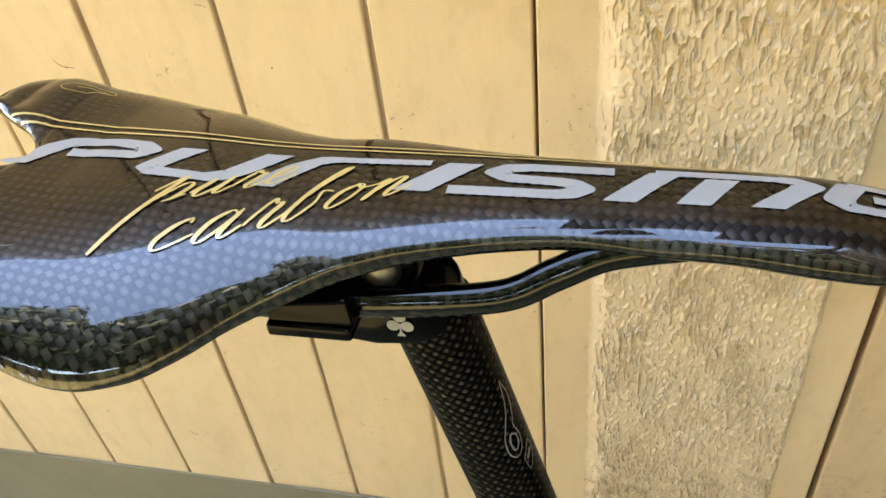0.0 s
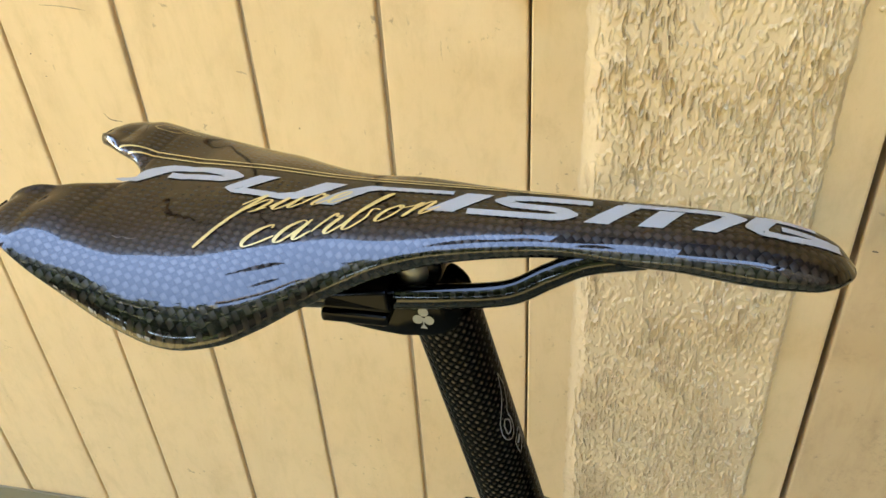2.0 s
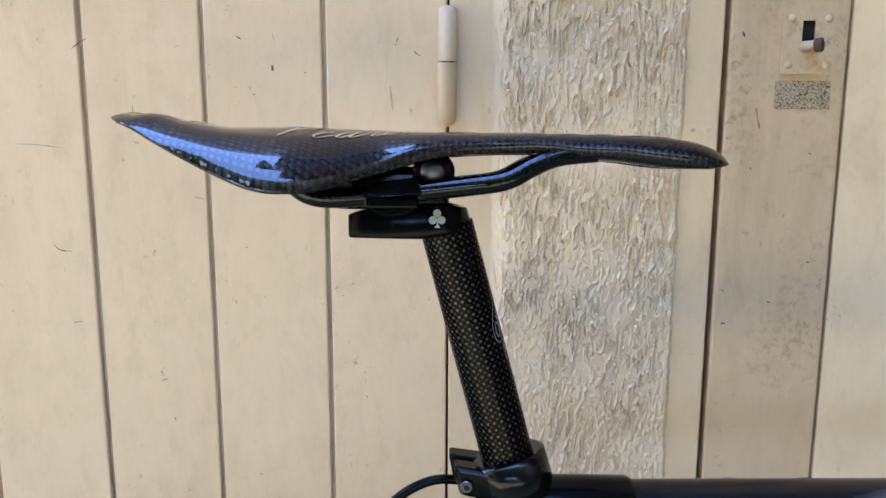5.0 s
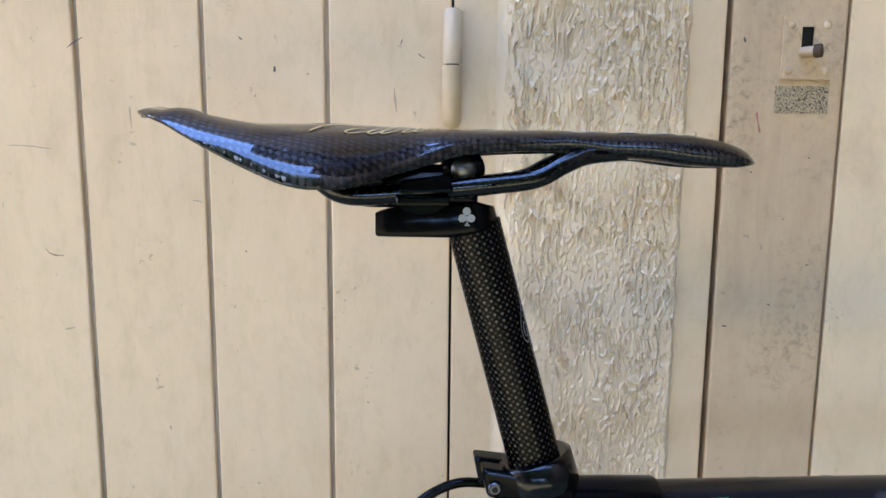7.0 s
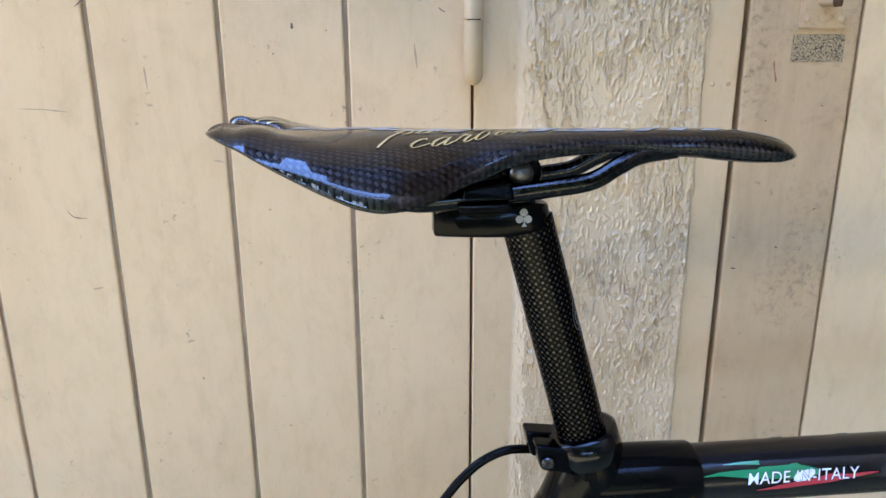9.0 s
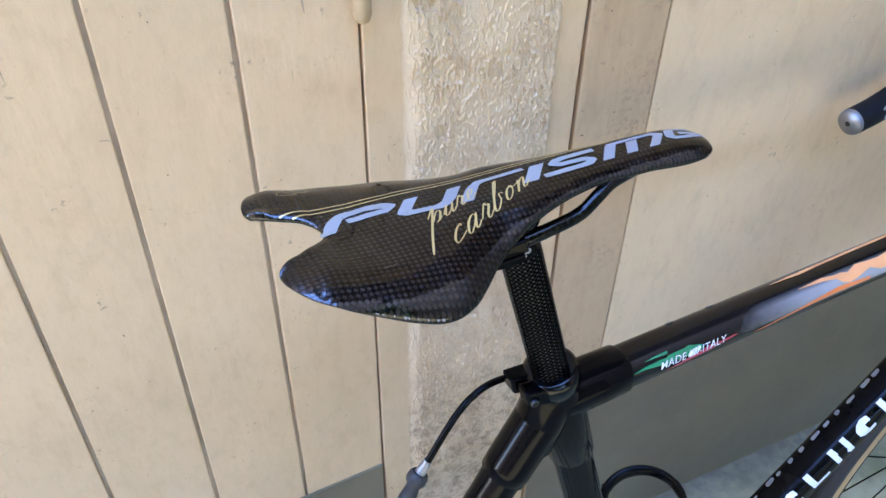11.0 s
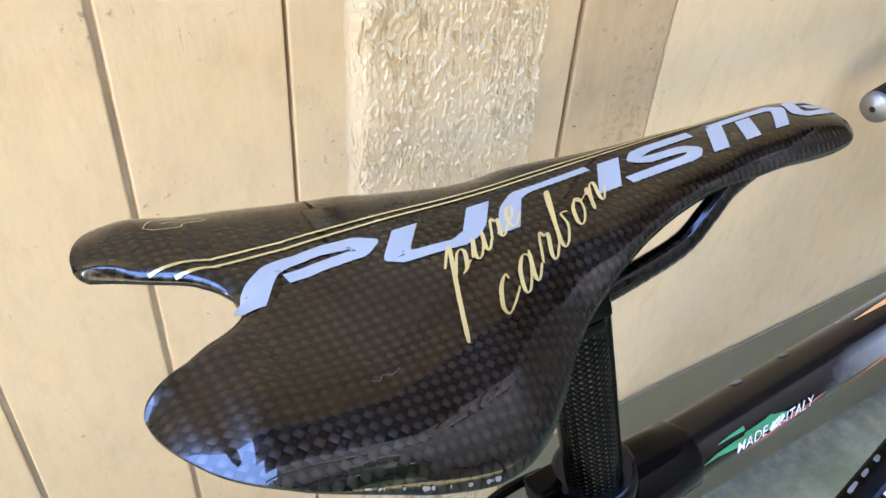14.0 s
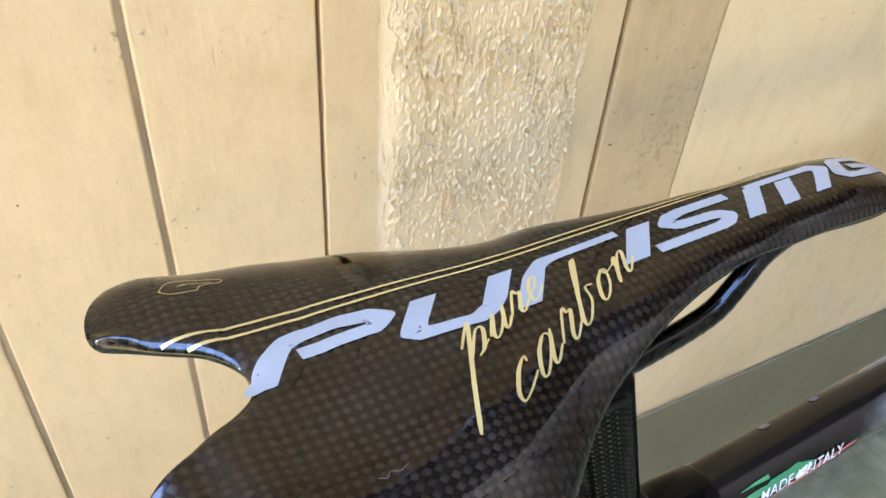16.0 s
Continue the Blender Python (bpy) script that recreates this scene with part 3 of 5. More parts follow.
def nick(points, width, parent, material, name="nick", label="dark nick in the paint"):
    """A short ragged mark lying on the boards, given as places along the wall and up it."""
    rnd = random.Random(round(points[0][0] * 1e4))
    bm = bmesh.new()
    path = spline([(a, 0, b) for a, b in points], 5) if len(points) > 1 else [Vector((points[0][0], 0, points[0][1] + width)), Vector((points[0][0], 0, points[0][1])), Vector((points[0][0], 0, points[0][1] - width))]
    prev = None
    for i, p in enumerate(path):
        d = (path[min(i + 1, len(path) - 1)] - path[max(i - 1, 0)]).normalized()
        n = Vector((-d.z, 0, d.x))
        w = width * (0.25 + 0.75 * math.sin(math.pi * (i + 0.5) / len(path))) * rnd.uniform(0.6, 1.3)
        ring = [bm.verts.new((q.x, WALL_Y - 0.0022, q.z)) for q in (p - n * w, p + n * w)]
        if prev:
            bm.faces.new((prev[0], prev[1], ring[1], ring[0]))
        prev = ring
    return part(name, bm, material, parent, label, smooth=False)


NICK = plain("bare_dark_nick", (0.10, 0.072, 0.045), 0.8, 0, 0, 0.3, 900)
FAINT = plain("faint_scuff", (0.36, 0.26, 0.145), 0.7, 0, 0, 0.25, 900)
for points, width in (([(-0.3342, 1.0576), (-0.3293, 1.0614), (-0.3221, 1.0653)], 0.0005), ([(-0.1798, 1.0455), (-0.1796, 1.0433), (-0.1799, 1.0412)], 0.0012), ([(-0.2065, 1.0671), (-0.2045, 1.0655), (-0.2032, 1.0645)], 0.0006),
                      ([(-0.1547, 1.0400)], 0.0006), ([(-0.3609, 0.9057), (-0.3561, 0.9010), (-0.3469, 0.9000)], 0.0004), ([(-0.4424, 0.9402), (-0.4409, 0.9367)], 0.0005),
                      ([(-0.4066, 0.9492)], 0.0005), ([(-0.4000, 0.9324)], 0.0004), ([(-0.2052, 0.9045)], 0.0006), ([(-0.1947, 1.0235)], 0.0006), ([(-0.1290, 0.8660)], 0.0004), ([(-0.1120, 0.7830), (-0.1105, 0.7815)], 0.0004),
                      ([(-0.0720, 1.0560), (-0.0690, 1.0535), (-0.0665, 1.0525)], 0.0004), ([(-0.0850, 1.0620), (-0.0835, 1.0660)], 0.0004), ([(-0.2710, 0.7610), (-0.2700, 0.7585)], 0.0005)):
    nick(points, width, door_left, NICK)
for points, width in (([(-0.3853, 0.9851), (-0.3673, 0.9845), (-0.3495, 0.9823)], 0.0004), ([(-0.2449, 0.9440), (-0.2405, 0.9435), (-0.2373, 0.9424)], 0.0007), ([(-0.3500, 0.8410), (-0.3420, 0.8425)], 0.0006),
                      ([(-0.2900, 1.0150), (-0.2890, 0.9980)], 0.0006), ([(-0.0900, 1.0300), (-0.0880, 1.0120)], 0.0007)):
    nick(points, width, door_left, FAINT, "scuff", "faint scuff on the paint")
for points, width in (([(0.1697, 0.8476), (0.1733, 0.8472)], 0.0009), ([(0.2317, 0.8968), (0.2350, 0.8974)], 0.0004), ([(0.2044, 0.8655), (0.2066, 0.8644)], 0.0006), ([(0.1840, 0.9700), (0.1850, 0.9685)], 0.0006),
                      ([(0.2120, 0.9330)], 0.0005), ([(0.2270, 0.9810), (0.2290, 0.9800)], 0.0004), ([(0.1720, 1.0700), (0.1735, 1.0660)], 0.0008)):
    nick(points, width, door_right, NICK)

ground = bmesh.new()
bmesh.ops.create_grid(ground, x_segments=2, y_segments=2, size=400)
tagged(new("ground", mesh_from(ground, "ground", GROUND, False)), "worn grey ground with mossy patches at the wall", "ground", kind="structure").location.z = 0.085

# ---------------------------------------------------------------- the bicycle
LEAN_AT = Vector((-0.05, 0.186, 0.985))
BIKE = Matrix.Translation(LEAN_AT) @ pose(0, 0, 0, 0, 0, 2.6) @ pose(0, 0, 0, -4.0) @ Matrix.Translation((0.05, 0, -0.985))
bike = tagged(new("bicycle"), "black lugged racing bicycle with carbon saddle leaning beside the door", "bicycle")
bike.matrix_world = BIKE
INV = BIKE.inverted()


def world_part(name, bm, material, parent, label="", smooth=True):
    """A part given in the world's metres, put under the leaning bicycle."""
    bm.transform(INV)
    return part(name, bm, material, parent, label, smooth)


# saddle: an outline, a ridge and a rim along its length, in its own leaning frame
S_AXIS = Vector((math.cos(radians(2.6)), math.sin(radians(2.6)), 0))
S_FLAT = Vector((S_AXIS.y, -S_AXIS.x, 0))
S_SIDE = S_FLAT * math.cos(radians(4.2)) + Vector((0, 0, math.sin(radians(4.2))))
S_UP = -S_FLAT * math.sin(radians(4.2)) + Vector((0, 0, math.cos(radians(4.2))))
S_AT = Vector((-0.05, 0.186, 1.0))
TAIL, NOTCH, NOSE = -0.1346, -0.1036, 0.1455

half_w = curve_fn([-0.1346, -0.1343, -0.1335, -0.1312, -0.1258, -0.119, -0.1106, -0.0973, -0.0829, -0.069, -0.0599, -0.0497, -0.0394, -0.0275, -0.0167, -0.0014, 0.0149, 0.0337, 0.0503, 0.076, 0.100, 0.118, 0.130, 0.138, 0.143, 0.1448, 0.1455],
                  [0.0295, 0.0330, 0.0366, 0.0420, 0.0490, 0.0534, 0.0559, 0.0583, 0.0610, 0.0618, 0.0608, 0.0571, 0.0504, 0.0414, 0.0353, 0.0300, 0.0248, 0.0205, 0.0184, 0.0175, 0.0176, 0.0174, 0.0161, 0.0128, 0.0079, 0.0044, 0.0])
inner_w = curve_fn([-0.1346, -0.1343, -0.1335, -0.1318, -0.127, -0.1178, -0.1113, -0.1061, -0.1045, -0.1038, -0.1036], [0.0295, 0.0272, 0.0255, 0.0238, 0.0205, 0.0147, 0.0113, 0.0065, 0.0036, 0.0015, 0.0])
rim_z = curve_fn([-0.1346, -0.1335, -0.1315, -0.1258, -0.119, -0.1106, -0.0973, -0.0829, -0.069, -0.0599, -0.0497, -0.0394, -0.0275, -0.0167, -0.0014, 0.0149, 0.0337, 0.0503, 0.076, 0.0902, 0.1006, 0.1105, 0.1209, 0.1313, 0.1399, 0.1455],
                 [0.0050, 0.0048, 0.0043, 0.0020, -0.0008, -0.0056, -0.0129, -0.0200, -0.0256, -0.0271, -0.0269, -0.0248, -0.0207, -0.0176, -0.0126, -0.0100, -0.0089, -0.0086, -0.0115, -0.0123, -0.0136, -0.0147, -0.0153, -0.0154, -0.0143, -0.0130])
ridge_z = curve_fn([-0.1346, -0.127, -0.1178, -0.112, -0.107, -0.1036, -0.08, -0.06, -0.03, 0.0, 0.03, 0.06, 0.085, 0.11, 0.123, 0.131, 0.14, 0.1455], [0.0058, 0.0064, 0.0060, 0.0052, 0.0038, 0.0026, 0.0040, 0.0042, 0.0028, 0.0022, 0.0019, 0.0015, 0.0012, 0.0003, -0.0015, -0.0034, -0.0070, -0.0120])
side_h = curve_fn([-0.1346, -0.07, -0.03, 0.0, 0.03, 0.06, 0.10, 0.13, 0.1455], [0.0012, 0.0012, 0.0032, 0.0050, 0.0042, 0.0045, 0.0058, 0.0050, 0.0004])
tuck = curve_fn([-0.1346, -0.03, 0.0, 0.05, 0.08, 0.12, 0.1455], [0.0, 0.0, 0.0008, 0.0026, 0.0070, 0.0045, 0.0])
fall = curve_fn([-0.1346, -0.10, -0.06, -0.03, 0.0, 0.05, 0.1455], [2.3, 2.5, 2.5, 2.5, 2.7, 3.3, 3.0])
SHELL = 0.0034


def rim_low(s):
    return rim_z(s) + 0.028 * half_w(s)


def saddle_frame(s, w, z):
    return S_AT + S_AXIS * s + S_SIDE * w + S_UP * z


OUTLINE = np.array([(TAIL + (NOSE - TAIL) * (i / 400) ** 1.4, half_w(TAIL + (NOSE - TAIL) * (i / 400) ** 1.4)) for i in range(401)])
INLINE = np.array([(TAIL + (NOTCH - TAIL) * i / 120, inner_w(TAIL + (NOTCH - TAIL) * i / 120)) for i in range(121)])
roll_r = curve_fn([TAIL, -0.124, -0.10, -0.05, 0.0, 0.06, NOSE], [0.0105, 0.0215, 0.0255, 0.0215, 0.0110, 0.0065, 0.0060])
roll_z = curve_fn([TAIL, -0.124, -0.115, -0.10, -0.08, -0.06, -0.04, -0.015, 0.02, 0.06, NOSE], [0.0044, 0.0097, 0.0124, 0.0134, 0.0126, 0.0104, 0.0076, 0.0046, 0.0026, 0.0016, 0.0010])


def line_gap(line, s, w):
    """Shortest way from a point to a polyline."""
    a, d = line[:-1], np.diff(line, axis=0)
    p = np.array((s, w)) - a
    t = np.clip((p * d).sum(1) / np.maximum((d * d).sum(1), 1e-14), 0, 1)
    return float(np.sqrt(((p - d * t[:, None]) ** 2).sum(1).min()))


def rolled(d, r, drop=0.0, arc=0.0):
    """Share of the drop at d from the edge: an upright quarter ellipse, or as far as arc says a flatter part of a circle."""
    u = max(0.0, 1 - d / r)
    share = 1 - math.sqrt(max(0.0, 1 - u * u))
    if arc > 0:
        m = 2 * math.atan(drop / r)
        share += arc * ((1 - math.sqrt(1 - (u * math.sin(m)) ** 2)) / (1 - math.cos(m)) - share)
    return share


def saddle_top(s, w):
    """Height of the upper side over the saddle's own plane; the edges roll down."""
    w = abs(w)
    hw, a = max(half_w(s), 1e-4), (inner_w(s) if s < NOTCH else 0.0)
    q = min(max((w - a) / max(hw - a, 1e-4), 0.0), 1.0)
    drop = roll_z(s)
    fade = min(max((-0.085 - s) / 0.018, 0.0), 1.0)
    tail = min(max((-0.122 - s) / 0.0126, 0.0), 1.0)
    drop_in = 0.0028 + (drop - 0.0028) * tail
    zc, zr = ridge_z(s) + drop_in * fade, rim_low(s) + side_h(s) + drop
    z = zc + (zr - zc) * q ** fall(s)
    roll = drop * rolled(line_gap(OUTLINE, s, w), roll_r(s), drop, ease(-0.085, -0.112, s))
    if s < -0.085:
        roll = max(roll, drop_in * rolled(line_gap(INLINE, s, w), 0.0060))
    z -= roll
    return z


def saddle_at(s, w, lift=0.0):
    p = saddle_frame(s, w, saddle_top(s, w))
    if lift:
        e = 0.0008
        a = saddle_at(s + e, w) - saddle_at(s - e, w)
        b = saddle_at(s, w + e) - saddle_at(s, w - e)
        n = b.cross(a).normalized()
        if n.z < 0:
            n = -n
        p += n * lift
    return p


def saddle_shell(ns=170, nw=36, nr=8):
    """Upper side, rolled rim and underside as one closed skin."""
    bm = bmesh.new()
    uv = bm.loops.layers.uv.verify()
    rear = [TAIL + (NOTCH - TAIL) * (1 - math.cos(0.5 * math.pi * i / 44)) * 0.5 + (NOTCH - TAIL) * 0.5 * math.sin(0.5 * math.pi * i / 44) ** 2 for i in range(44)]
    front = [NOTCH + (NOSE - NOTCH) * (0.6 * math.sin(0.5 * math.pi * i / ns) + 0.4 * i / ns) for i in range(ns + 1)]
    for sign in (1, -1):
        grid = []
        for s in rear + front:
            a, b = (inner_w(s) if s < NOTCH else 0.0), half_w(s)
            ends = min(1.0, (s - TAIL) / 0.0022, (NOSE - s) / 0.0030)
            zr, zu = rim_low(s) + side_h(s), rim_low(s)
            loop = []
            for j in range(nw + 1):
                t = j / nw
                w = a + (b - a) * ((0.30 * t + 0.70 * math.sin(0.5 * math.pi * t)) if s >= NOTCH else (0.5 - 0.5 * math.cos(math.pi * t)))
                z = saddle_top(s, w)
                loop.append((w, z, w + 0.3 * max(0.0, w - 0.03)))
            for j in range(1, nr + 1):
                r = 0.5 * math.pi * j / nr
                w = b - tuck(s) * (1 - math.cos(r)) - 0.0008 * ends * (1 - math.cos(r))
                loop.append((max(w, a), zr + (zu - zr) * math.sin(r), b + 0.012 + 0.004 * j / nr))
            w1 = loop[-1][0]
            for j in range(1, 11):
                t = j / 10
                w = w1 + (a - w1) * t
                inside = math.sqrt(max(0.0, 1 - (1 - min(1.0, (w1 - w) / 0.0020)) ** 2))
                out = math.sqrt(max(0.0, 1 - (1 - min(1.0, (w - a) / 0.0020)) ** 2)) if s < NOTCH else 1.0
                z = min(saddle_top(s, w) - SHELL * ends * min(inside, out), saddle_top(s, w) - 0.0002)
                if w1 - w < 0.004:
                    z = max(z, zu) if t < 1 else z
                loop.append((w, z if t < 1 or s >= NOTCH else saddle_top(s, a) - 0.0010 * ends, b + 0.02 + 0.05 * t))
            grid.append([(bm.verts.new(saddle_frame(s, sign * w, z)), (s, sign * g)) for w, z, g in loop])
        for i in range(len(grid) - 1):
            for j in range(len(grid[0]) - 1):
                q = [grid[i][j], grid[i + 1][j], grid[i + 1][j + 1], grid[i][j + 1]]
                if sign > 0:
                    q.reverse()
                f = bm.faces.new([v for v, _ in q])
                for loop, (_, c) in zip(f.loops, q):
                    loop[uv].uv = c
            if grid[i][0][0].co is not None and (rear + front)[i] < NOTCH - 1e-6:
                q = [grid[i][-1], grid[i + 1][-1], grid[i + 1][0], grid[i][0]]
                if sign > 0:
                    q.reverse()
                f = bm.faces.new([v for v, _ in q])
                for loop in f.loops:
                    loop[uv].uv = (0.0, 0.0)
    bmesh.ops.remove_doubles(bm, verts=bm.verts, dist=2e-5)
    bmesh.ops.dissolve_degenerate(bm, edges=bm.edges, dist=1e-6)
    bmesh.ops.recalc_face_normals(bm, faces=bm.faces)
    return bm


saddle = world_part("saddle", saddle_shell(), CARBON, bike, "glossy one-piece carbon-weave saddle with a notched tail")


def decal(name, strips, material, label, lift=0.00032, level=True, parent=None):
    """Ink on the saddle: strips of (points in length and width, half widths), bent onto the shell."""
    bm = bmesh.new()
    for pts, hw in strips:
        rows = []
        for i, (p, h) in enumerate(zip(pts, hw)):
            a, b = pts[max(i - 1, 0)], pts[min(i + 1, len(pts) - 1)]
            t = Vector((b[0] - a[0], b[1] - a[1]))
            t = t.normalized() if t.length > 0 else Vector((1, 0))
            n = Vector((-t[1], t[0]))
            if level:
                k = min(max((abs(t[1]) - 0.30) / 0.40, 0.0), 1.0)
                k = k * k * (3 - 2 * k)
                n = n * (1 - k) + Vector((1 if n[0] > 0 else -1, 0)) * (k * 1.28)
            rows.append([bm.verts.new(saddle_at(p[0] + n[0] * h * k, p[1] + n[1] * h * k, lift)) for k in (-1, -0.33, 0.33, 1)])
        for r, q in zip(rows[:-1], rows[1:]):
            for k in range(3):
                bm.faces.new((r[k], r[k + 1], q[k + 1], q[k]))
    bmesh.ops.recalc_face_normals(bm, faces=bm.faces)
    if sum(f.normal.z for f in bm.faces) < 0:
        bmesh.ops.reverse_faces(bm, faces=bm.faces)
    return world_part(name, bm, material, parent or saddle, label)


def flat_sample(points, step):
    out = []
    for (a, b), (c, d) in zip(points[:-1], points[1:]):
        n = max(1, int(math.hypot(c - a, d - b) / step))
        out += [(a + (c - a) * k / n, b + (d - b) * k / n) for k in range(n)]
    return out + [points[-1]]


# wide silver word mark: each sign a few strokes, in (along, across) of the saddle, with stem and bar half widths
SIGNS = [
    (0.0033, 0.0020, [[(-0.1035, 0.0068), (-0.0975, -0.0020), (-0.0935, -0.0062), (-0.088, -0.0077), (-0.078, -0.0080), (-0.0680, -0.0060), (-0.0660, -0.0036), (-0.0695, -0.0013), (-0.081, -0.0016), (-0.0905, -0.0012)]]),
    (0.0032, 0.0017, [[(-0.0530, -0.0057), (-0.0612, 0.0040), (-0.0622, 0.0058), (-0.0575, 0.0070), (-0.0435, 0.0078), (-0.0370, 0.0052), (-0.0277, -0.0060)]]),
    (0.0032, 0.0013, [[(-0.0282, 0.0096), (-0.0190, -0.0015), (-0.0150, -0.0042), (-0.0110, -0.0050), (0.0150, -0.0056)]]),
    (0.0037, 0.0037, [[(0.0122, 0.0080), (0.0243, -0.0060)]]),
    (0.0027, 0.0018, [[(0.0622, -0.0053), (0.0415, -0.0055), (0.0342, -0.0042), (0.0322, -0.0018), (0.0365, 0.0002), (0.0500, 0.0009), (0.0548, 0.0024), (0.0545, 0.0050), (0.0490, 0.0064), (0.0215, 0.0066)]]),
    (0.0031, 0.0014, [[(0.0637, 0.0078), (0.0748, -0.0056)], [(0.0722, -0.0057), (0.1040, -0.0055), (0.1080, -0.0032), (0.0973, 0.0070)], [(0.0880, -0.0036), (0.0808, 0.0075)]]),
    (0.0028, 0.0014, [[(0.1392, 0.0016), (0.1230, 0.0042), (0.1150, 0.0038), (0.1130, 0.0018), (0.1180, -0.0066)], [(0.1168, -0.0064), (0.1330, -0.0058)], [(0.1215, -0.0010), (0.1392, 0.0004)]]),
]
for stem, bar_w, strokes in SIGNS:
    strips = []
    for st in strokes:
        pts = flat_sample(st, 0.0008)
        sm = pts[:]
        for _ in range(4):
            sm = [sm[0]] + [((a[0] + 2 * b[0] + c[0]) / 4, (a[1] + 2 * b[1] + c[1]) / 4) for a, b, c in zip(sm[:-2], sm[1:-1], sm[2:])] + [sm[-1]]
        hw = []
        for i in range(len(sm)):
            a, b = sm[max(i - 3, 0)], sm[min(i + 3, len(sm) - 1)]
            d = math.hypot(b[0] - a[0], b[1] - a[1])
            hw.append(bar_w + (stem - bar_w) * min(1.0, 1.35 * abs(b[1] - a[1]) / d))
        strips.append((sm, hw))
    decal("silver_mark", strips, SILVER_INK, "wide slanted silver lettering")

# gold script, two words on a rising line: letter strokes in (along, up), x-height 1
SCRIPT = {
    "p": [[(-0.25, 0.75), (0.12, 1.5), (0.05, 0.3), (-0.02, -0.8), (-0.04, -2.05)], [(0.10, 0.15), (0.38, 0.95), (0.68, 0.80), (0.62, 0.15), (0.40, 0.0), (0.85, 0.25)]],
    "u": [[(0.0, 0.25), (0.22, 1.0), (0.14, 0.25), (0.32, 0.0), (0.58, 0.35), (0.72, 1.0)], [(0.70, 0.95), (0.66, 0.2), (0.80, 0.0), (1.0, 0.3)]],
    "r": [[(0.0, 0.25), (0.20, 1.12), (0.36, 0.92), (0.52, 0.86), (0.42, 0.2), (0.58, 0.0), (0.85, 0.3)]],
    "e": [[(0.0, 0.28), (0.36, 0.52), (0.46, 0.9), (0.28, 1.02), (0.10, 0.65), (0.16, 0.1), (0.42, 0.0), (0.75, 0.35)]],
    "c": [[(0.52, 0.82), (0.44, 1.02), (0.18, 0.8), (0.06, 0.3), (0.22, 0.0), (0.50, 0.08), (0.85, 0.35)]],
    "a": [[(0.60, 0.85), (0.38, 1.03), (0.12, 0.72), (0.08, 0.15), (0.28, 0.0), (0.52, 0.4), (0.66, 1.0)], [(0.65, 0.95), (0.60, 0.2), (0.74, 0.0), (1.0, 0.3)]],
    "b": [[(0.0, 0.3), (0.30, 1.6), (0.42, 2.25), (0.26, 2.1), (0.12, 1.0), (0.10, 0.15), (0.34, 0.0), (0.58, 0.45), (0.48, 1.0), (0.78, 0.88)]],
    "o": [[(0.40, 1.02), (0.14, 0.75), (0.10, 0.2), (0.30, 0.0), (0.54, 0.3), (0.56, 0.85), (0.38, 1.0), (0.56, 0.75), (0.90, 0.80)]],
    "n": [[(0.0, 0.75), (0.16, 1.0), (0.12, 0.5), (0.06, 0.0)], [(0.08, 0.2), (0.34, 0.92), (0.56, 0.9), (0.50, 0.2), (0.64, 0.0), (0.95, 0.4)]],
}
ALONG, UPWARD = Vector((0.915, -0.40)), Vector((0.40, -0.915))


def script(word, start, size, advance):
    x = 0.0
    for ch in word:
        strips = []
        for st in SCRIPT[ch]:
            path = spline([(a, b, 0) for a, b in st], 7)
            pts, hw = [], []
            for i, p in enumerate(path):
                g = Vector(start) + ALONG * ((x + p[0] * 0.95) * size * 1.2) + UPWARD * (p[1] * size)
                d = path[min(i + 1, len(path) - 1)] - path[max(i - 1, 0)]
                down = max(0.0, abs(d.y) / max(d.length, 1e-6) - 0.35)
                ends = min(1.0, (i + 1) / 3, (len(path) - i) / 3)
                pts.append((g[0], g[1]))
                hw.append(0.00022 + 0.00062 * down * ends * (1.0 if d.y < 0 else 0.45))
            strips.append((pts, hw))
        decal("script_letter", strips, GOLD_INK, "gold script letter", 0.00048, False)
        x += advance[ch]


ADV = {"p": 0.90, "u": 0.98, "r": 0.80, "e": 0.75, "c": 0.86, "a": 1.0, "b": 0.86, "o": 0.86, "n": 1.0}
script("pure", (-0.0545, 0.0212), 0.0090, ADV)
script("carbon", (-0.0492, 0.0352), 0.0103, ADV)

# two gold pin lines beside the ridge
for wide, first in ((1.0, -0.1196), (0.0, -0.1142)):
    line = curve_fn([-0.125, -0.09, -0.05, 0.0, 0.05, 0.095], [-0.0128 - 0.0034 * wide, -0.0142 - 0.0036 * wide, -0.0122 - 0.0030 * wide, -0.0112 - 0.0024 * wide, -0.0106 - 0.0018 * wide, -0.0092 - 0.0012 * wide])
    pts = [(first + (0.095 - first) * i / 110, line(first + (0.095 - first) * i / 110)) for i in range(111)]
    decal("pin_line", [(pts, [0.00048 * (1 - 0.45 * i / 110) for i in range(111)])], GOLD_INK, "thin gold pin line", 0.00028, False)


# faint gold outline mark on the far wing, chipped rim at the tail, a fine scratch
def thin(points, width=0.00014, material=None, name="gold_outline", label="faint gold outline mark", lift=0.0002):
    pts = [(p[0], p[1]) for p in spline([(a, b, 0) for a, b in points], 6)]
    decal(name, [(pts, [width] * len(pts))], material or GOLD_INK, label, lift, False)


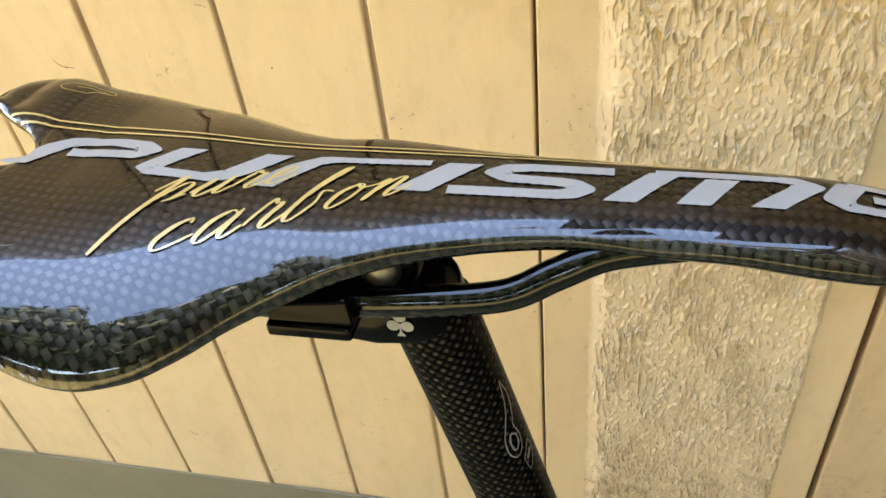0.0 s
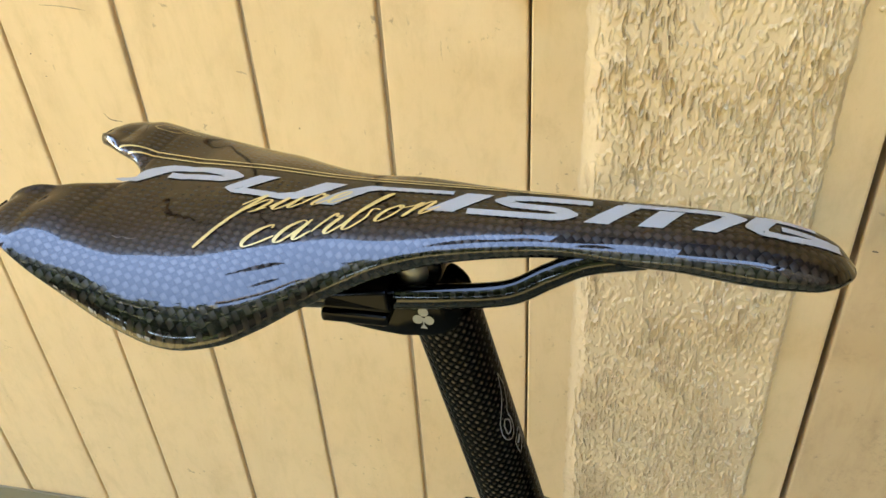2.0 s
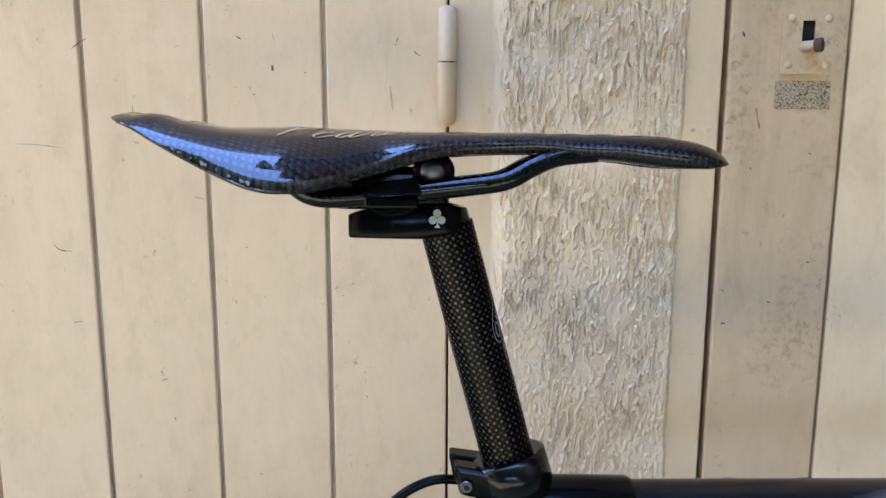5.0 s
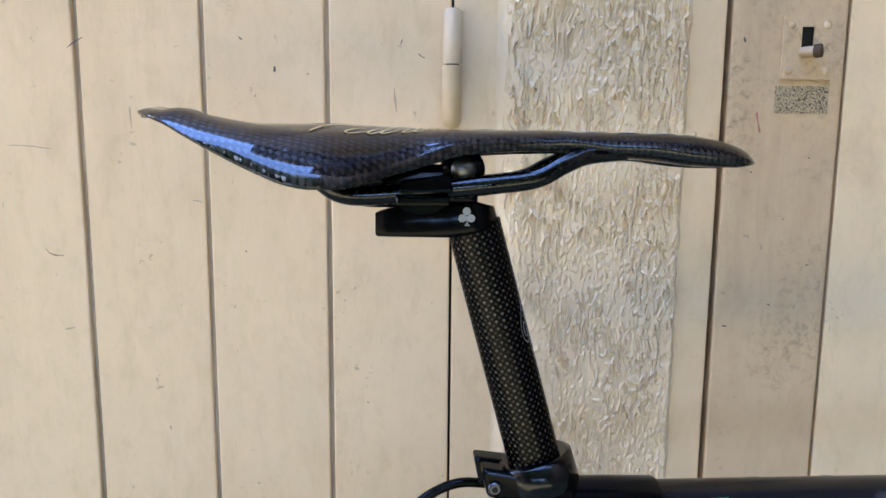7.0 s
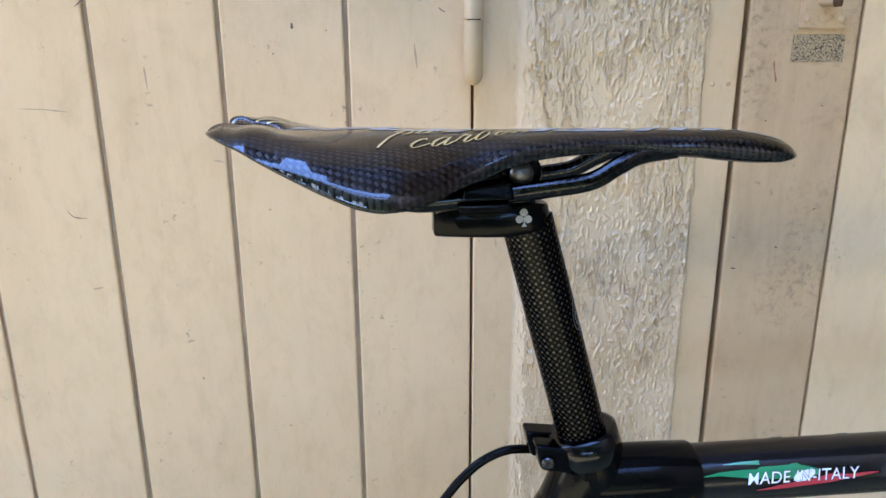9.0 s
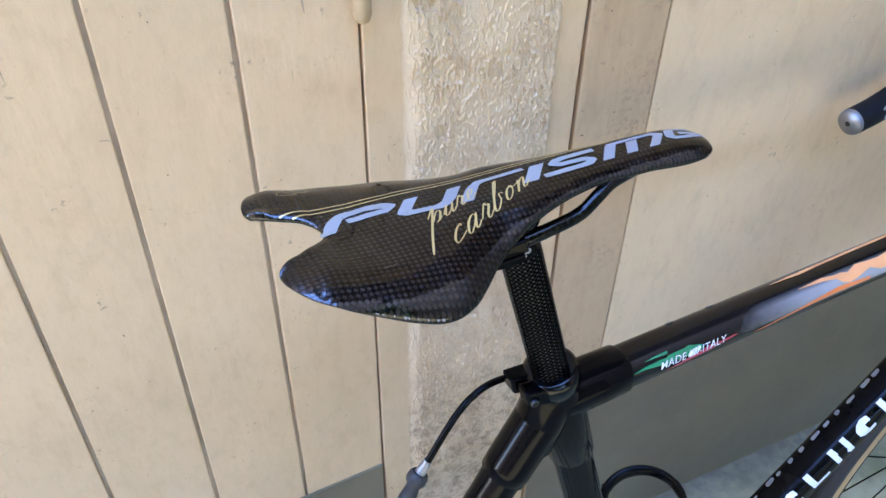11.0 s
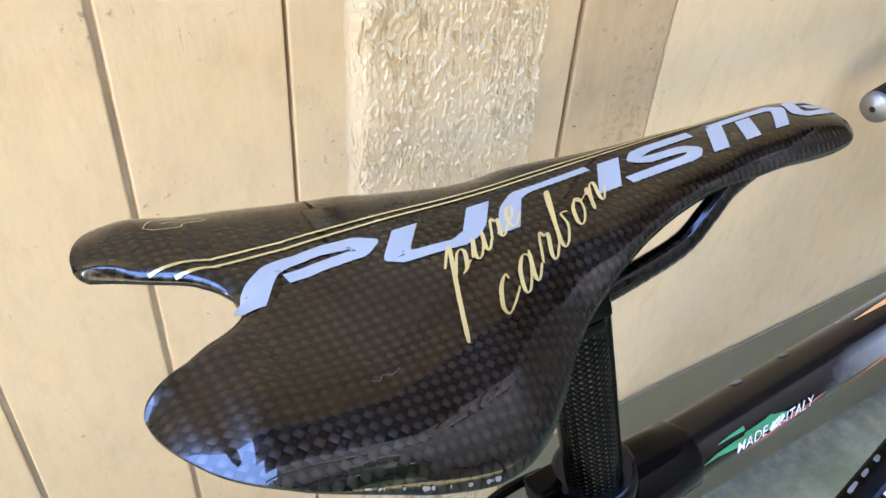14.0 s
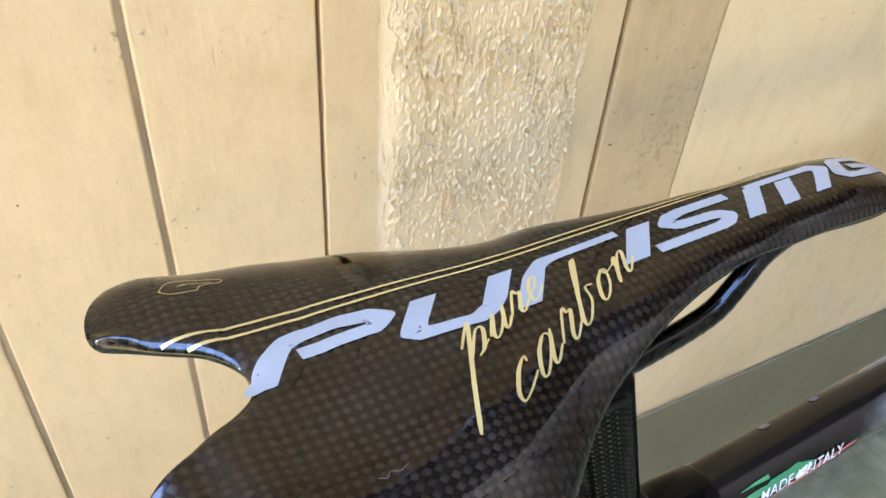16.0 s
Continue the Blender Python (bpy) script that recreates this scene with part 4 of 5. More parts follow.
thin([(-0.1150, -0.0360), (-0.1120, -0.0400), (-0.1060, -0.0410), (-0.0990, -0.0400), (-0.0985, -0.0380), (-0.1040, -0.0375), (-0.1060, -0.0350), (-0.1120, -0.0340), (-0.1150, -0.0360)])
thin([(-0.1100, -0.0375), (-0.1060, -0.0390), (-0.1010, -0.0385)])
thin([(-0.0895, 0.0395), (-0.0875, 0.0400), (-0.0862, 0.0388), (-0.0840, 0.0394), (-0.0815, 0.0384)], 0.00005, GREY_INK, "scratch", "fine pale scratch", 0.0002)
CHIP = plain("bare_chip", (0.21, 0.195, 0.17), 0.6)
rnd_chip = random.Random(11)
for k in range(15):
    cs = rnd_chip.uniform(-0.104, -0.070)
    cw = half_w(cs) - rnd_chip.uniform(0.0001, 0.0003)
    ln = rnd_chip.uniform(0.0003, 0.0014)
    decal("rim_chip", [([(cs, cw), (cs + ln * 0.5, half_w(cs + ln * 0.5) - 0.0002), (cs + ln, half_w(cs + ln) - 0.0002)], [0.0001, rnd_chip.uniform(0.0001, 0.00025), 0.00008])], CHIP, "chipped lacquer at the rim", 0.00025, False)

# rails under the shell
def rail(side):
    y = side * 0.0215
    pts = [(-0.114, y, 0.9835), (-0.109, y, 0.9780), (-0.101, y, 0.9728), (-0.088, y, 0.9716), (-0.060, y, 0.9740), (-0.035, y, 0.9765), (-0.013, y - side * 0.001, 0.9795), (0.000, y - side * 0.003, 0.9858), (0.012, y - side * 0.006, 0.9905), (0.030, y - side * 0.009, 0.9925)]
    return sweep(spline(pts, 8), 0.0037, 16, flat=1.22)


for side in (1, -1):
    part("rail", rail(side), CARBON_RAIL, saddle, "oval carbon saddle rail")

# seatpost in the bicycle's own frame
SEAT = Vector((0.266, 0, -0.964))


def post_at(z):
    return Vector((-0.0373 + (0.951 - z) * 0.267, 0, z))


post = part("seatpost", sweep([post_at(z) for z in np.linspace(0.958, 0.80, 30)], 0.0130, 40), CARBON_POST, bike, "woven carbon seatpost with a black clamp head")


def clamp_head():
    """A boat-shaped head: narrow and square at the rear, round about the post at the front, its foot square to the post."""
    cx, r = -0.0400, 0.0147
    plan = [(-0.0858, 0.0060), (-0.0800, 0.0084), (-0.0720, 0.0106), (-0.0620, 0.0128), (-0.0520, 0.0142), (cx, r)]
    side = plan + [(cx + r * math.sin(radians(a)), r * math.cos(radians(a))) for a in range(15, 91, 15)]
    outline = [(x, -w) for x, w in side] + [(x, w) for x, w in reversed(side[:-1])]
    bm = bmesh.new()
    rings = []
    for lift, inset in ((0.0, 0.0012), (0.0006, 0.0003), (0.0016, 0.0), (0.95, 0.0), (0.985, 0.0005), (1.0, 0.0016)):
        ring = []
        for x, w in outline:
            foot = 0.9522 + max(0.0, x + 0.046) * 0.25
            top = 0.9636 + ease(-0.086, -0.076, x) * 0.0030 + ease(-0.076, -0.050, x) * 0.0022 - max(0.0, x + 0.034) * 0.25
            z = foot + lift if lift < 0.1 else foot + (top - foot) * lift
            d = Vector((x - cx, w))
            k = 1 - inset / max(d.length, 0.004)
            ring.append(bm.verts.new((cx + d.x * k + (0.952 - z) * 0.267 * ease(-0.06, -0.04, x), d.y * k, z)))
        rings.append(ring)
    n = len(outline)
    for a, b in zip(rings[:-1], rings[1:]):
        for k in range(n):
            bm.faces.new((a[k], a[(k + 1) % n], b[(k + 1) % n], b[k]))
    bm.faces.new(list(reversed(rings[0])))
    bm.faces.new(rings[-1])
    bmesh.ops.recalc_face_normals(bm, faces=bm.faces)
    return bm


def lower_jaw(side):
    """A half-round cradle under the rail, with a flat outer flange."""
    bm = box(-0.0760, -0.0522, *sorted((-side * 0.0130, -side * 0.0295)), 0.9672, 0.9716, 0.0014, 3)
    arc = [(-0.0641 + 0.0112 * math.cos(radians(a)), 0.9690 + 0.0062 * math.sin(radians(a))) for a in range(180, 361, 15)]
    rings = [[bm.verts.new((x, -side * y, z + dz)) for x, z in arc] for y, dz in ((0.0130, 0.0), (0.0205, 0.0), (0.0222, 0.0006), (0.0228, 0.0016))]
    for a, b in zip(rings[:-1], rings[1:]):
        for k in range(len(arc) - 1):
            bm.faces.new((a[k], a[k + 1], b[k + 1], b[k]))
    bm.faces.new(rings[-1])
    bmesh.ops.recalc_face_normals(bm, faces=bm.faces)
    return bm


def upper_jaw(side):
    """A block over the rail with a sloping top and chamfered ends."""
    bm = box(-0.0748, -0.0505, *sorted((-side * 0.0130, -side * 0.0300)), 0.9732, 0.9800)
    for v in bm.verts:
        if v.co.z > 0.976:
            v.co.z += (v.co.x + 0.0625) * 0.11
            v.co.x += 0.0012 if v.co.x < -0.06 else -0.0016
            v.co.y *= 0.955 if abs(v.co.y) > 0.02 else 1.0
    bmesh.ops.bevel(bm, geom=list(bm.edges), offset=0.0013, segments=3, affect="EDGES", profile=0.6)
    return bm


head = part("clamp_head", clamp_head(), BLACK_ALLOY, post, "black alloy clamp head")
bevel_mod(head, 0.0005, 2, 40)
for side in (1, -1):
    part("rail_clamp", lower_jaw(side), BLACK_ALLOY, post, "black rail clamp jaw", smooth=False)
    part("rail_clamp", upper_jaw(side), BLACK_ALLOY, post, "black rail clamp jaw", smooth=False)
part("cradle", box(-0.0920, -0.0380, -0.0138, 0.0138, 0.9660, 0.9860, 0.004, 3), BLACK_ALLOY, post, "black upper cradle")
part("cradle", box(-0.1060, -0.0800, -0.0235, 0.0235, 0.9745, 0.9860, 0.004, 3), BLACK_ALLOY, post, "black upper cradle")
part("clamp_barrel", lathe([(0, 0.0010), (0.02, 0.0086), (0.06, 0.0098), (0.94, 0.0098), (0.98, 0.0086), (1, 0.001)], (-0.0452, -0.0185, 0.9835), (-0.0452, 0.0185, 0.9835)), BLACK_ALLOY, post, "black round clamp barrel")
part("barrel_cap", lathe([(0, 0.0004), (0.10, 0.0022), (0.30, 0.0037), (0.6, 0.0050), (0.85, 0.0056), (1, 0.0057)], (-0.0455, -0.0213, 0.9836), (-0.0455, -0.0184, 0.9836)), CAP_STEEL, post, "domed polished steel cap")


def leaf_emblem(at, r):
    """A plain three-lobed leaf."""
    bm = bmesh.new()
    for k, a in enumerate((90, 205, -25)):
        cx, cz = r * 0.95 * math.cos(radians(a)), r * 0.95 * math.sin(radians(a))
        bm.faces.new([bm.verts.new((at[0] + cx + r * 0.80 * math.cos(q * math.pi / 9), at[1] - 0.0001 * k, at[2] + cz + r * 0.80 * math.sin(q * math.pi / 9))) for q in range(18)])
    bm.faces.new([bm.verts.new((at[0] + x * r, at[1] - 0.0004, at[2] + z * r)) for x, z in ((-0.12, 0.1), (0.12, 0.1), (0.2, -1.2), (0.62, -1.9), (-0.5, -1.9), (-0.05, -1.2))])
    return bm


part("leaf_emblem", leaf_emblem((-0.0436, -0.0150, 0.9622), 0.00235), PALE_INK, post, "small white three-lobed leaf emblem", smooth=False)

# plain teardrop outline on the front of the post
def post_mark(points, width):
    bm = bmesh.new()
    path = spline([(a, b, 0) for a, b in points], 6)
    axis = (post_at(0.80) - post_at(0.95)).normalized()
    side = Vector((0, -1, 0))
    fwd = axis.cross(side)
    if fwd.x < 0:
        fwd = -fwd
    prev = None
    for i, p in enumerate(path):
        d = path[min(i + 1, len(path) - 1)] - path[max(i - 1, 0)]
        n = Vector((-d.y, d.x, 0)).normalized() * width
        ring = []
        for q in (p + n, p - n):
            ang = q.x / 0.0130
            ring.append(bm.verts.new(post_at(0.905) + axis * -q.y + 0.01325 * (math.cos(ang) * side + math.sin(ang) * fwd)))
        if prev:
            bm.faces.new((prev[0], prev[1], ring[1], ring[0]))
        prev = ring
    return part("post_mark", bm, GREY_INK, post, "pale grey outline mark", smooth=False)


post_mark([(0.0165, 0.024), (0.0150, 0.015), (0.0125, 0.009), (0.0100, 0.003), (0.0098, -0.003), (0.0120, -0.006), (0.0150, -0.004), (0.0160, 0.001), (0.0150, 0.006), (0.0165, 0.010), (0.0180, 0.017), (0.0165, 0.024)], 0.00022)
post_mark([(0.0125, 0.004), (0.0115, 0.001), (0.0120, -0.003), (0.0140, -0.002), (0.0146, 0.002), (0.0125, 0.004)], 0.0003)
post_mark([(0.0140, -0.009), (0.0185, -0.005), (0.0190, -0.010), (0.0150, -0.015), (0.0140, -0.009)], 0.00022)
post_mark([(0.0152, -0.0105), (0.0178, -0.0082)], 0.0007)

# clamp collar at the top of the seat tube
collar = part("seat_collar", lathe([(0, 0.0170), (0.06, 0.0190), (0.94, 0.0196), (1, 0.0186)], post_at(0.8440), post_at(0.8280), 44), POLISHED_BLACK, bike, "black alloy seat collar")
for y0, y1, rear in ((-0.0160, -0.0013, -0.0355), (0.0013, 0.0170, -0.0378)):
    ear = box(rear, -0.0060, y0, y1, 0.8250, 0.8396)
    for v in ear.verts:
        v.co.z += (v.co.x + 0.02) * -0.16
        if v.co.x < -0.03:
            v.co.y *= 0.86
            v.co.x += 0.0030 if v.co.z < 0.835 else 0.0
    ear_ob = part("collar_ear", ear, BLACK_ALLOY, collar, smooth=False)
    bevel_mod(ear_ob, 0.0022, 3)
part("collar_bolt", lathe([(0, 0.0032), (0.6, 0.0034), (0.8, 0.0032), (1, 0.0024)], (-0.0292, -0.0140, 0.8325), (-0.0292, -0.0162, 0.8325), 24), DARK_STEEL, collar, "steel socket bolt")
part("bolt_socket", lathe([(0, 0.0016), (1, 0.0016)], (-0.0292, -0.0155, 0.8325), (-0.0292, -0.0164, 0.8325), 6), GAP, collar)

# frame tubes
seat_tube = part("seat_tube", sweep([post_at(0.829), post_at(0.33)], 0.0158, 28), BLACK_GLOSS, bike)
lug = part("seat_lug", sweep([post_at(0.829), post_at(0.820), post_at(0.79), post_at(0.748), post_at(0.745)], [0.0178, 0.0186, 0.0186, 0.0178, 0.0166], 32), BLACK_GLOSS, bike, "gloss black seat lug")
TT0, TT1 = Vector((-0.002, 0, 0.8128)), Vector((0.575, 0, 0.8145))
tt_dir = (TT1 - TT0).normalized()
sleeve = part("lug_sleeve", sweep([TT0, TT0 + tt_dir * 0.030, TT0 + tt_dir * 0.054, TT0 + tt_dir * 0.0565], [0.0190, 0.0188, 0.0183, 0.0168], 32), BLACK_GLOSS, lug)
top_tube = part("top_tube", sweep([TT0 + tt_dir * 0.05, TT1], 0.0163, 36), PEARL, bike, "black top tube with flag and orange flame paint")
BB = Vector((0.120, 0, 0.322))
HEAD = Vector((0.560, 0, 0.722))
dt_dir = (HEAD - BB).normalized()
down_tube = part("down_tube", sweep([BB, HEAD], 0.0200, 48, lobes=0.055), BLACK_GLOSS, bike, "black down tube with white block marks")
part("head_tube", sweep([(0.545, 0, 0.865), (0.595, 0, 0.685)], 0.0185, 32), BLACK_GLOSS, bike)
mono = spline([(0.004, 0, 0.824), (-0.014, 0, 0.797), (-0.0375, 0, 0.760), (-0.068, 0, 0.712), (-0.102, 0, 0.658)], 6)
seat_stay = part("seat_stay", sweep(mono, [0.0158] * 13 + [0.0157, 0.0155] + [0.0152] * 10, 32), BLACK_GLOSS, bike, "gloss black single seat stay splitting over the wheel")
part("stay_socket", sweep(mono[1:14] + [mono[13] + (mono[14] - mono[13]) * 0.12], [0.0150, 0.0172, 0.0178] + [0.0180] * 9 + [0.0178, 0.0160], 32), BLACK_GLOSS, lug)
for side in (1, -1):
    part("stay_leg", sweep(spline([(-0.096, side * 0.004, 0.668), (-0.125, side * 0.022, 0.618), (-0.200, side * 0.050, 0.490), (-0.285, side * 0.066, 0.345)], 6), [0.0125] * 8 + [0.0105] * 9 + [0.008, 0.007], 22), BLACK_GLOSS, seat_stay)
    part("chain_stay", sweep([(0.115, side * 0.022, 0.322), (-0.285, side * 0.066, 0.340)], 0.0095, 20), BLACK_GLOSS, bike)
part("lug_web", sweep([(-0.002, 0, 0.826), (-0.012, 0, 0.800), (-0.018, 0, 0.770)], [0.0178, 0.0188, 0.014], 24), BLACK_GLOSS, lug)

# cable to the rear brake
cable = part("brake_cable", sweep(spline([(-0.0140, 0.0260, 0.8170), (-0.0309, 0.0258, 0.8193), (-0.0447, 0.0245, 0.8198), (-0.0586, 0.0230, 0.8146), (-0.0704, 0.0213, 0.8052), (-0.0809, 0.0195, 0.7935), (-0.0890, 0.0180, 0.7838), (-0.0945, 0.0171, 0.7770)], 8), 0.0026, 14), BLACK_GLOSS, bike, "black brake cable housing")
part("ferrule", sweep([(-0.0940, 0.0172, 0.7778), (-0.1010, 0.0166, 0.7690)], [0.0032, 0.0042], 16), ALLOY, cable, "steel ferrule")
part("adjuster", sweep([(-0.1006, 0.0166, 0.7695), (-0.1020, 0.0165, 0.7675), (-0.1042, 0.0165, 0.7640), (-0.1065, 0.0165, 0.7590), (-0.1090, 0.0165, 0.7540), (-0.1125, 0.0165, 0.7470), (-0.1150, 0.0165, 0.7400)], [0.0060, 0.0074, 0.0078, 0.0050, 0.0056, 0.0066, 0.0046], 14), BLACK_RUBBER, cable, "black barrel adjuster")
part("wire", sweep([(-0.1145, 0.0165, 0.7410), (-0.1300, 0.0165, 0.690)], 0.0008, 8), STEEL, cable)


# paint on the tubes: strips wrapped round a tube between two shares of its length
def tube_patch(p0, p1, r, rows, lift=0.0004, lobes=0.0):
    """rows: (distance along in metres, from angle, to angle); 0 degrees faces the open side, 90 is up."""
    d = (Vector(p1) - Vector(p0)).normalized()
    out = Vector((0, -1, 0))
    up = d.cross(out)
    if up.z < 0:
        up = -up
    bm = bmesh.new()
    prev = None
    for at, a0, a1 in rows:
        ring = []
        for k in range(7):
            a = radians(a0 + (a1 - a0) * k / 6)
            ring.append(bm.verts.new(Vector(p0) + d * at + (r * (1 - lobes * math.cos(4 * a)) + lift) * (math.cos(a) * out + math.sin(a) * up)))
        if prev:
            for k in range(6):
                bm.faces.new((prev[k], prev[k + 1], ring[k + 1], ring[k]))
        prev = ring
    bmesh.ops.recalc_face_normals(bm, faces=bm.faces)
    return bm


TR = 0.0163
part("green_flash", tube_patch(TT0, TT1, TR, [(0.056, 22, 23), (0.066, 22, 29), (0.080, 16, 31), (0.086, 12, 30), (0.088, 12, 34), (0.104, 10, 35), (0.106, 10, 37), (0.109, 8, 37), (0.111, 10, 33), (0.114, 12, 31), (0.120, 14, 25)]), GREEN_INK, top_tube, "green brushed flash")
part("green_flash", tube_patch(TT0, TT1, TR, [(0.068, 41, 42), (0.078, 40, 45), (0.088, 38, 46)], 0.0005), GREEN_INK, top_tube, "green brushed flash")
part("white_flash", tube_patch(TT0, TT1, TR, [(0.1060, 6, 12), (0.1080, 3, 20), (0.1130, 5, 24), (0.1160, 10, 26), (0.1180, 17, 23)], 0.0006), WHITE_INK, top_tube, "white brushed flash")
part("red_flash", tube_patch(TT0, TT1, TR, [(0.086, -10, -9), (0.100, -9, 0), (0.118, -4, 8), (0.126, -2, 15), (0.138, 4, 12), (0.150, 10, 14), (0.154, 12, 13)], 0.0005), RED_INK, top_tube, "red brushed flash")
part("orange_line", tube_patch(TT0, TT1, TR, [(0.172, -12, -11), (0.190, -8, -3), (0.215, -2, 4), (0.245, 4, 16), (0.262, 6, 22), (0.300, 2, 12)]), ORANGE_INK, top_tube, "orange flame edge")
part("flame", tube_patch(TT0, TT1, TR, [(0.222, 58, 59), (0.248, 52, 62), (0.262, 44, 56), (0.268, 28, 56), (0.276, 20, 50), (0.286, 26, 62), (0.300, 38, 58), (0.312, 22, 56), (0.34, 18, 66), (0.37, 32, 58), (0.40, 14, 64)], 0.0006), PEACH_INK, top_tube, "peach flame paint")
part("flame", tube_patch(TT0, TT1, TR, [(0.205, 104, 106), (0.235, 98, 110), (0.26, 102, 112), (0.30, 104, 116), (0.40, 106, 124)], 0.0006), PEACH_INK, top_tube, "peach flame paint")


def tube_text(text, at, size, angle, fat=0.0, lift=0.0009, ink=None):
    """Painted capitals laid round the top tube."""
    cu = bpy.data.curves.new("lettering", "FONT")
    cu.body, cu.size, cu.shear, cu.space_character = text, size, 0.12, 1.06
    cu.offset = fat
    tmp = bpy.data.objects.new("lettering", cu)
    scene.collection.objects.link(tmp)
    bpy.context.view_layer.update()
    me = bpy.data.meshes.new_from_object(tmp.evaluated_get(bpy.context.evaluated_depsgraph_get()))
    bpy.data.objects.remove(tmp)
    bm = bmesh.new()
    bm.from_mesh(me)
    out = Vector((0, -1, 0))
    up = Vector((0, 0, 1))
    for v in bm.verts:
        a = radians(angle) + v.co.y / TR
        v.co = TT0 + tt_dir * (at + v.co.x) + (TR + lift) * (math.cos(a) * out + math.sin(a) * up)
    return part("lettering" if ink is None else "lettering_edge", bm, ink or WHITE_INK, top_tube, "white hand-painted capitals MADE IN ITALY" if ink is None else "dark edge round the capitals", smooth=False)


tube_text("MADE IN-ITALY", 0.0800, 0.0085, 4, 0.00030, 0.0008, BLACK_RUBBER)
tube_text("MADE IN-ITALY", 0.0800, 0.0085, 4, 0.00002)

for at, half in ((0.1086, 0.0034), (0.1474, 0.0032)):
    part("worn_ring", tube_patch(TT0, TT1, TR, [(at - half, 123, 131), (at - half * 0.6, 119, 135), (at + half * 0.6, 119, 135), (at + half, 123, 131)], 0.0004), DULL_INK, top_tube, "small worn pale ring of paint")

# white block marks on the down tube
DR = 0.0200
rnd_mark = random.Random(21)
for k in range(8):
    a0 = 0.150 + k * 0.036
    forms = ([[(a0, 22, 44), (a0 + 0.005, 8, 56), (a0 + 0.012, 2, 62), (a0 + 0.013, 0, 22)], [(a0 + 0.012, 44, 62), (a0 + 0.020, 42, 58)], [(a0 + 0.012, 0, 20), (a0 + 0.021, 6, 22)]],
             [[(a0, 0, 62), (a0 + 0.007, 0, 62)], [(a0 + 0.007, 0, 14), (a0 + 0.024, 0, 14)]],
             [[(a0, 0, 62), (a0 + 0.006, 0, 62)], [(a0 + 0.006, 40, 62), (a0 + 0.018, 4, 22)], [(a0 + 0.018, 0, 62), (a0 + 0.024, 0, 62)]])[k % 3]
    for rows in forms:
        part("white_mark", tube_patch(BB, HEAD, DR, rows, 0.0005, 0.055), WHITE_INK, down_tube, "white painted block mark")
    for j in range(2):
        e0 = a0 + j * 0.017 + rnd_mark.uniform(0, 0.004)
        e1 = e0 + rnd_mark.uniform(0.006, 0.013)
        top = rnd_mark.uniform(124, 131)
        part("edge_mark", tube_patch(BB, HEAD, DR, [(e0, 117, top - 3), (e0 + 0.002, 114, top), (e1 - 0.002, 116, top), (e1, 119, top - 2)], 0.0005, 0.055), GREY_INK, down_tube, "worn grey paint mark")
part("cage_boss", lathe([(0, 0.005), (0.6, 0.0052), (1, 0.0035)], BB + dt_dir * 0.17 + Vector((-0.0105, 0, 0.0145)), BB + dt_dir * 0.17 + Vector((-0.0125, 0, 0.0170)), 16), STEEL, down_tube, "steel bottle boss")

# bottle cage hoop standing off the seat tube
st_dir = Vector((0.2575, 0, -0.9663))
st_fwd = Vector((0.9663, 0, 0.2575))
hoop_c = Vector(post_at(0.602)) + st_fwd * 0.054
hoop = [hoop_c + 0.036 * (math.cos(a) * st_fwd + math.sin(a) * Vector((0, 1, 0))) for a in [2 * math.pi * k / 48 for k in range(49)]]
cage = part("bottle_cage", sweep(hoop, 0.0032, 12, caps=False, flat=1.9), BLACK_GLOSS, bike, "black bottle cage on the seat tube")
for side in (1, -1):
    part("cage_arm", sweep([hoop_c + Vector((0, side * 0.036, 0)) - st_fwd * 0.015, hoop_c + Vector((0, side * 0.030, 0)) - st_fwd * 0.028 + st_dir * 0.10, hoop_c - st_fwd * 0.037 + st_dir * 0.13], 0.0032, 10), BLACK_RUBBER, cage)

# handlebar drop on the wall side
BAR_Y = 0.1740
bar = part("handlebar", sweep(spline([(0.503, BAR_Y, 0.8230), (0.540, BAR_Y, 0.8300), (0.580, BAR_Y, 0.8450), (0.630, BAR_Y, 0.880), (0.650, BAR_Y, 0.918), (0.630, BAR_Y, 0.945), (0.590, BAR_Y - 0.02, 0.945), (0.580, 0.10, 0.945), (0.580, 0.0, 0.945)], 8), 0.0150, 20), TAPE, bike, "drop handlebar in black tape")
part("bar_plug", lathe([(0, 0.0030), (0.02, 0.0032), (0.05, 0.0132), (0.5, 0.0147), (1, 0.0148)], (0.4965, BAR_Y, 0.8215), (0.504, BAR_Y, 0.8232), 24), ALLOY, bar, "round alloy bar plug")
part("plug_hole", lathe([(0, 0.0030), (1, 0.0030)], (0.4960, BAR_Y, 0.8214), (0.4970, BAR_Y, 0.8216), 12), GAP, bar)
for ax, dz in ((0.530, 0.010), (0.536, -0.002), (0.545, 0.006)):
    patch = bmesh.new()
    bmesh.ops.create_circle(patch, cap_ends=True, segments=7, radius=0.0032, matrix=pose(ax, BAR_Y - 0.0152, 0.8290 + dz, 90))
    part("tape_mark", patch, plain("pale_mark", (0.30, 0.32, 0.38), 0.6), bar, "pale leaf mark", smooth=False)
part("stem", sweep([(0.548, 0, 0.862), (0.540, 0, 0.925), (0.580, 0, 0.945)], 0.0130, 20), BLACK_ALLOY, bike)


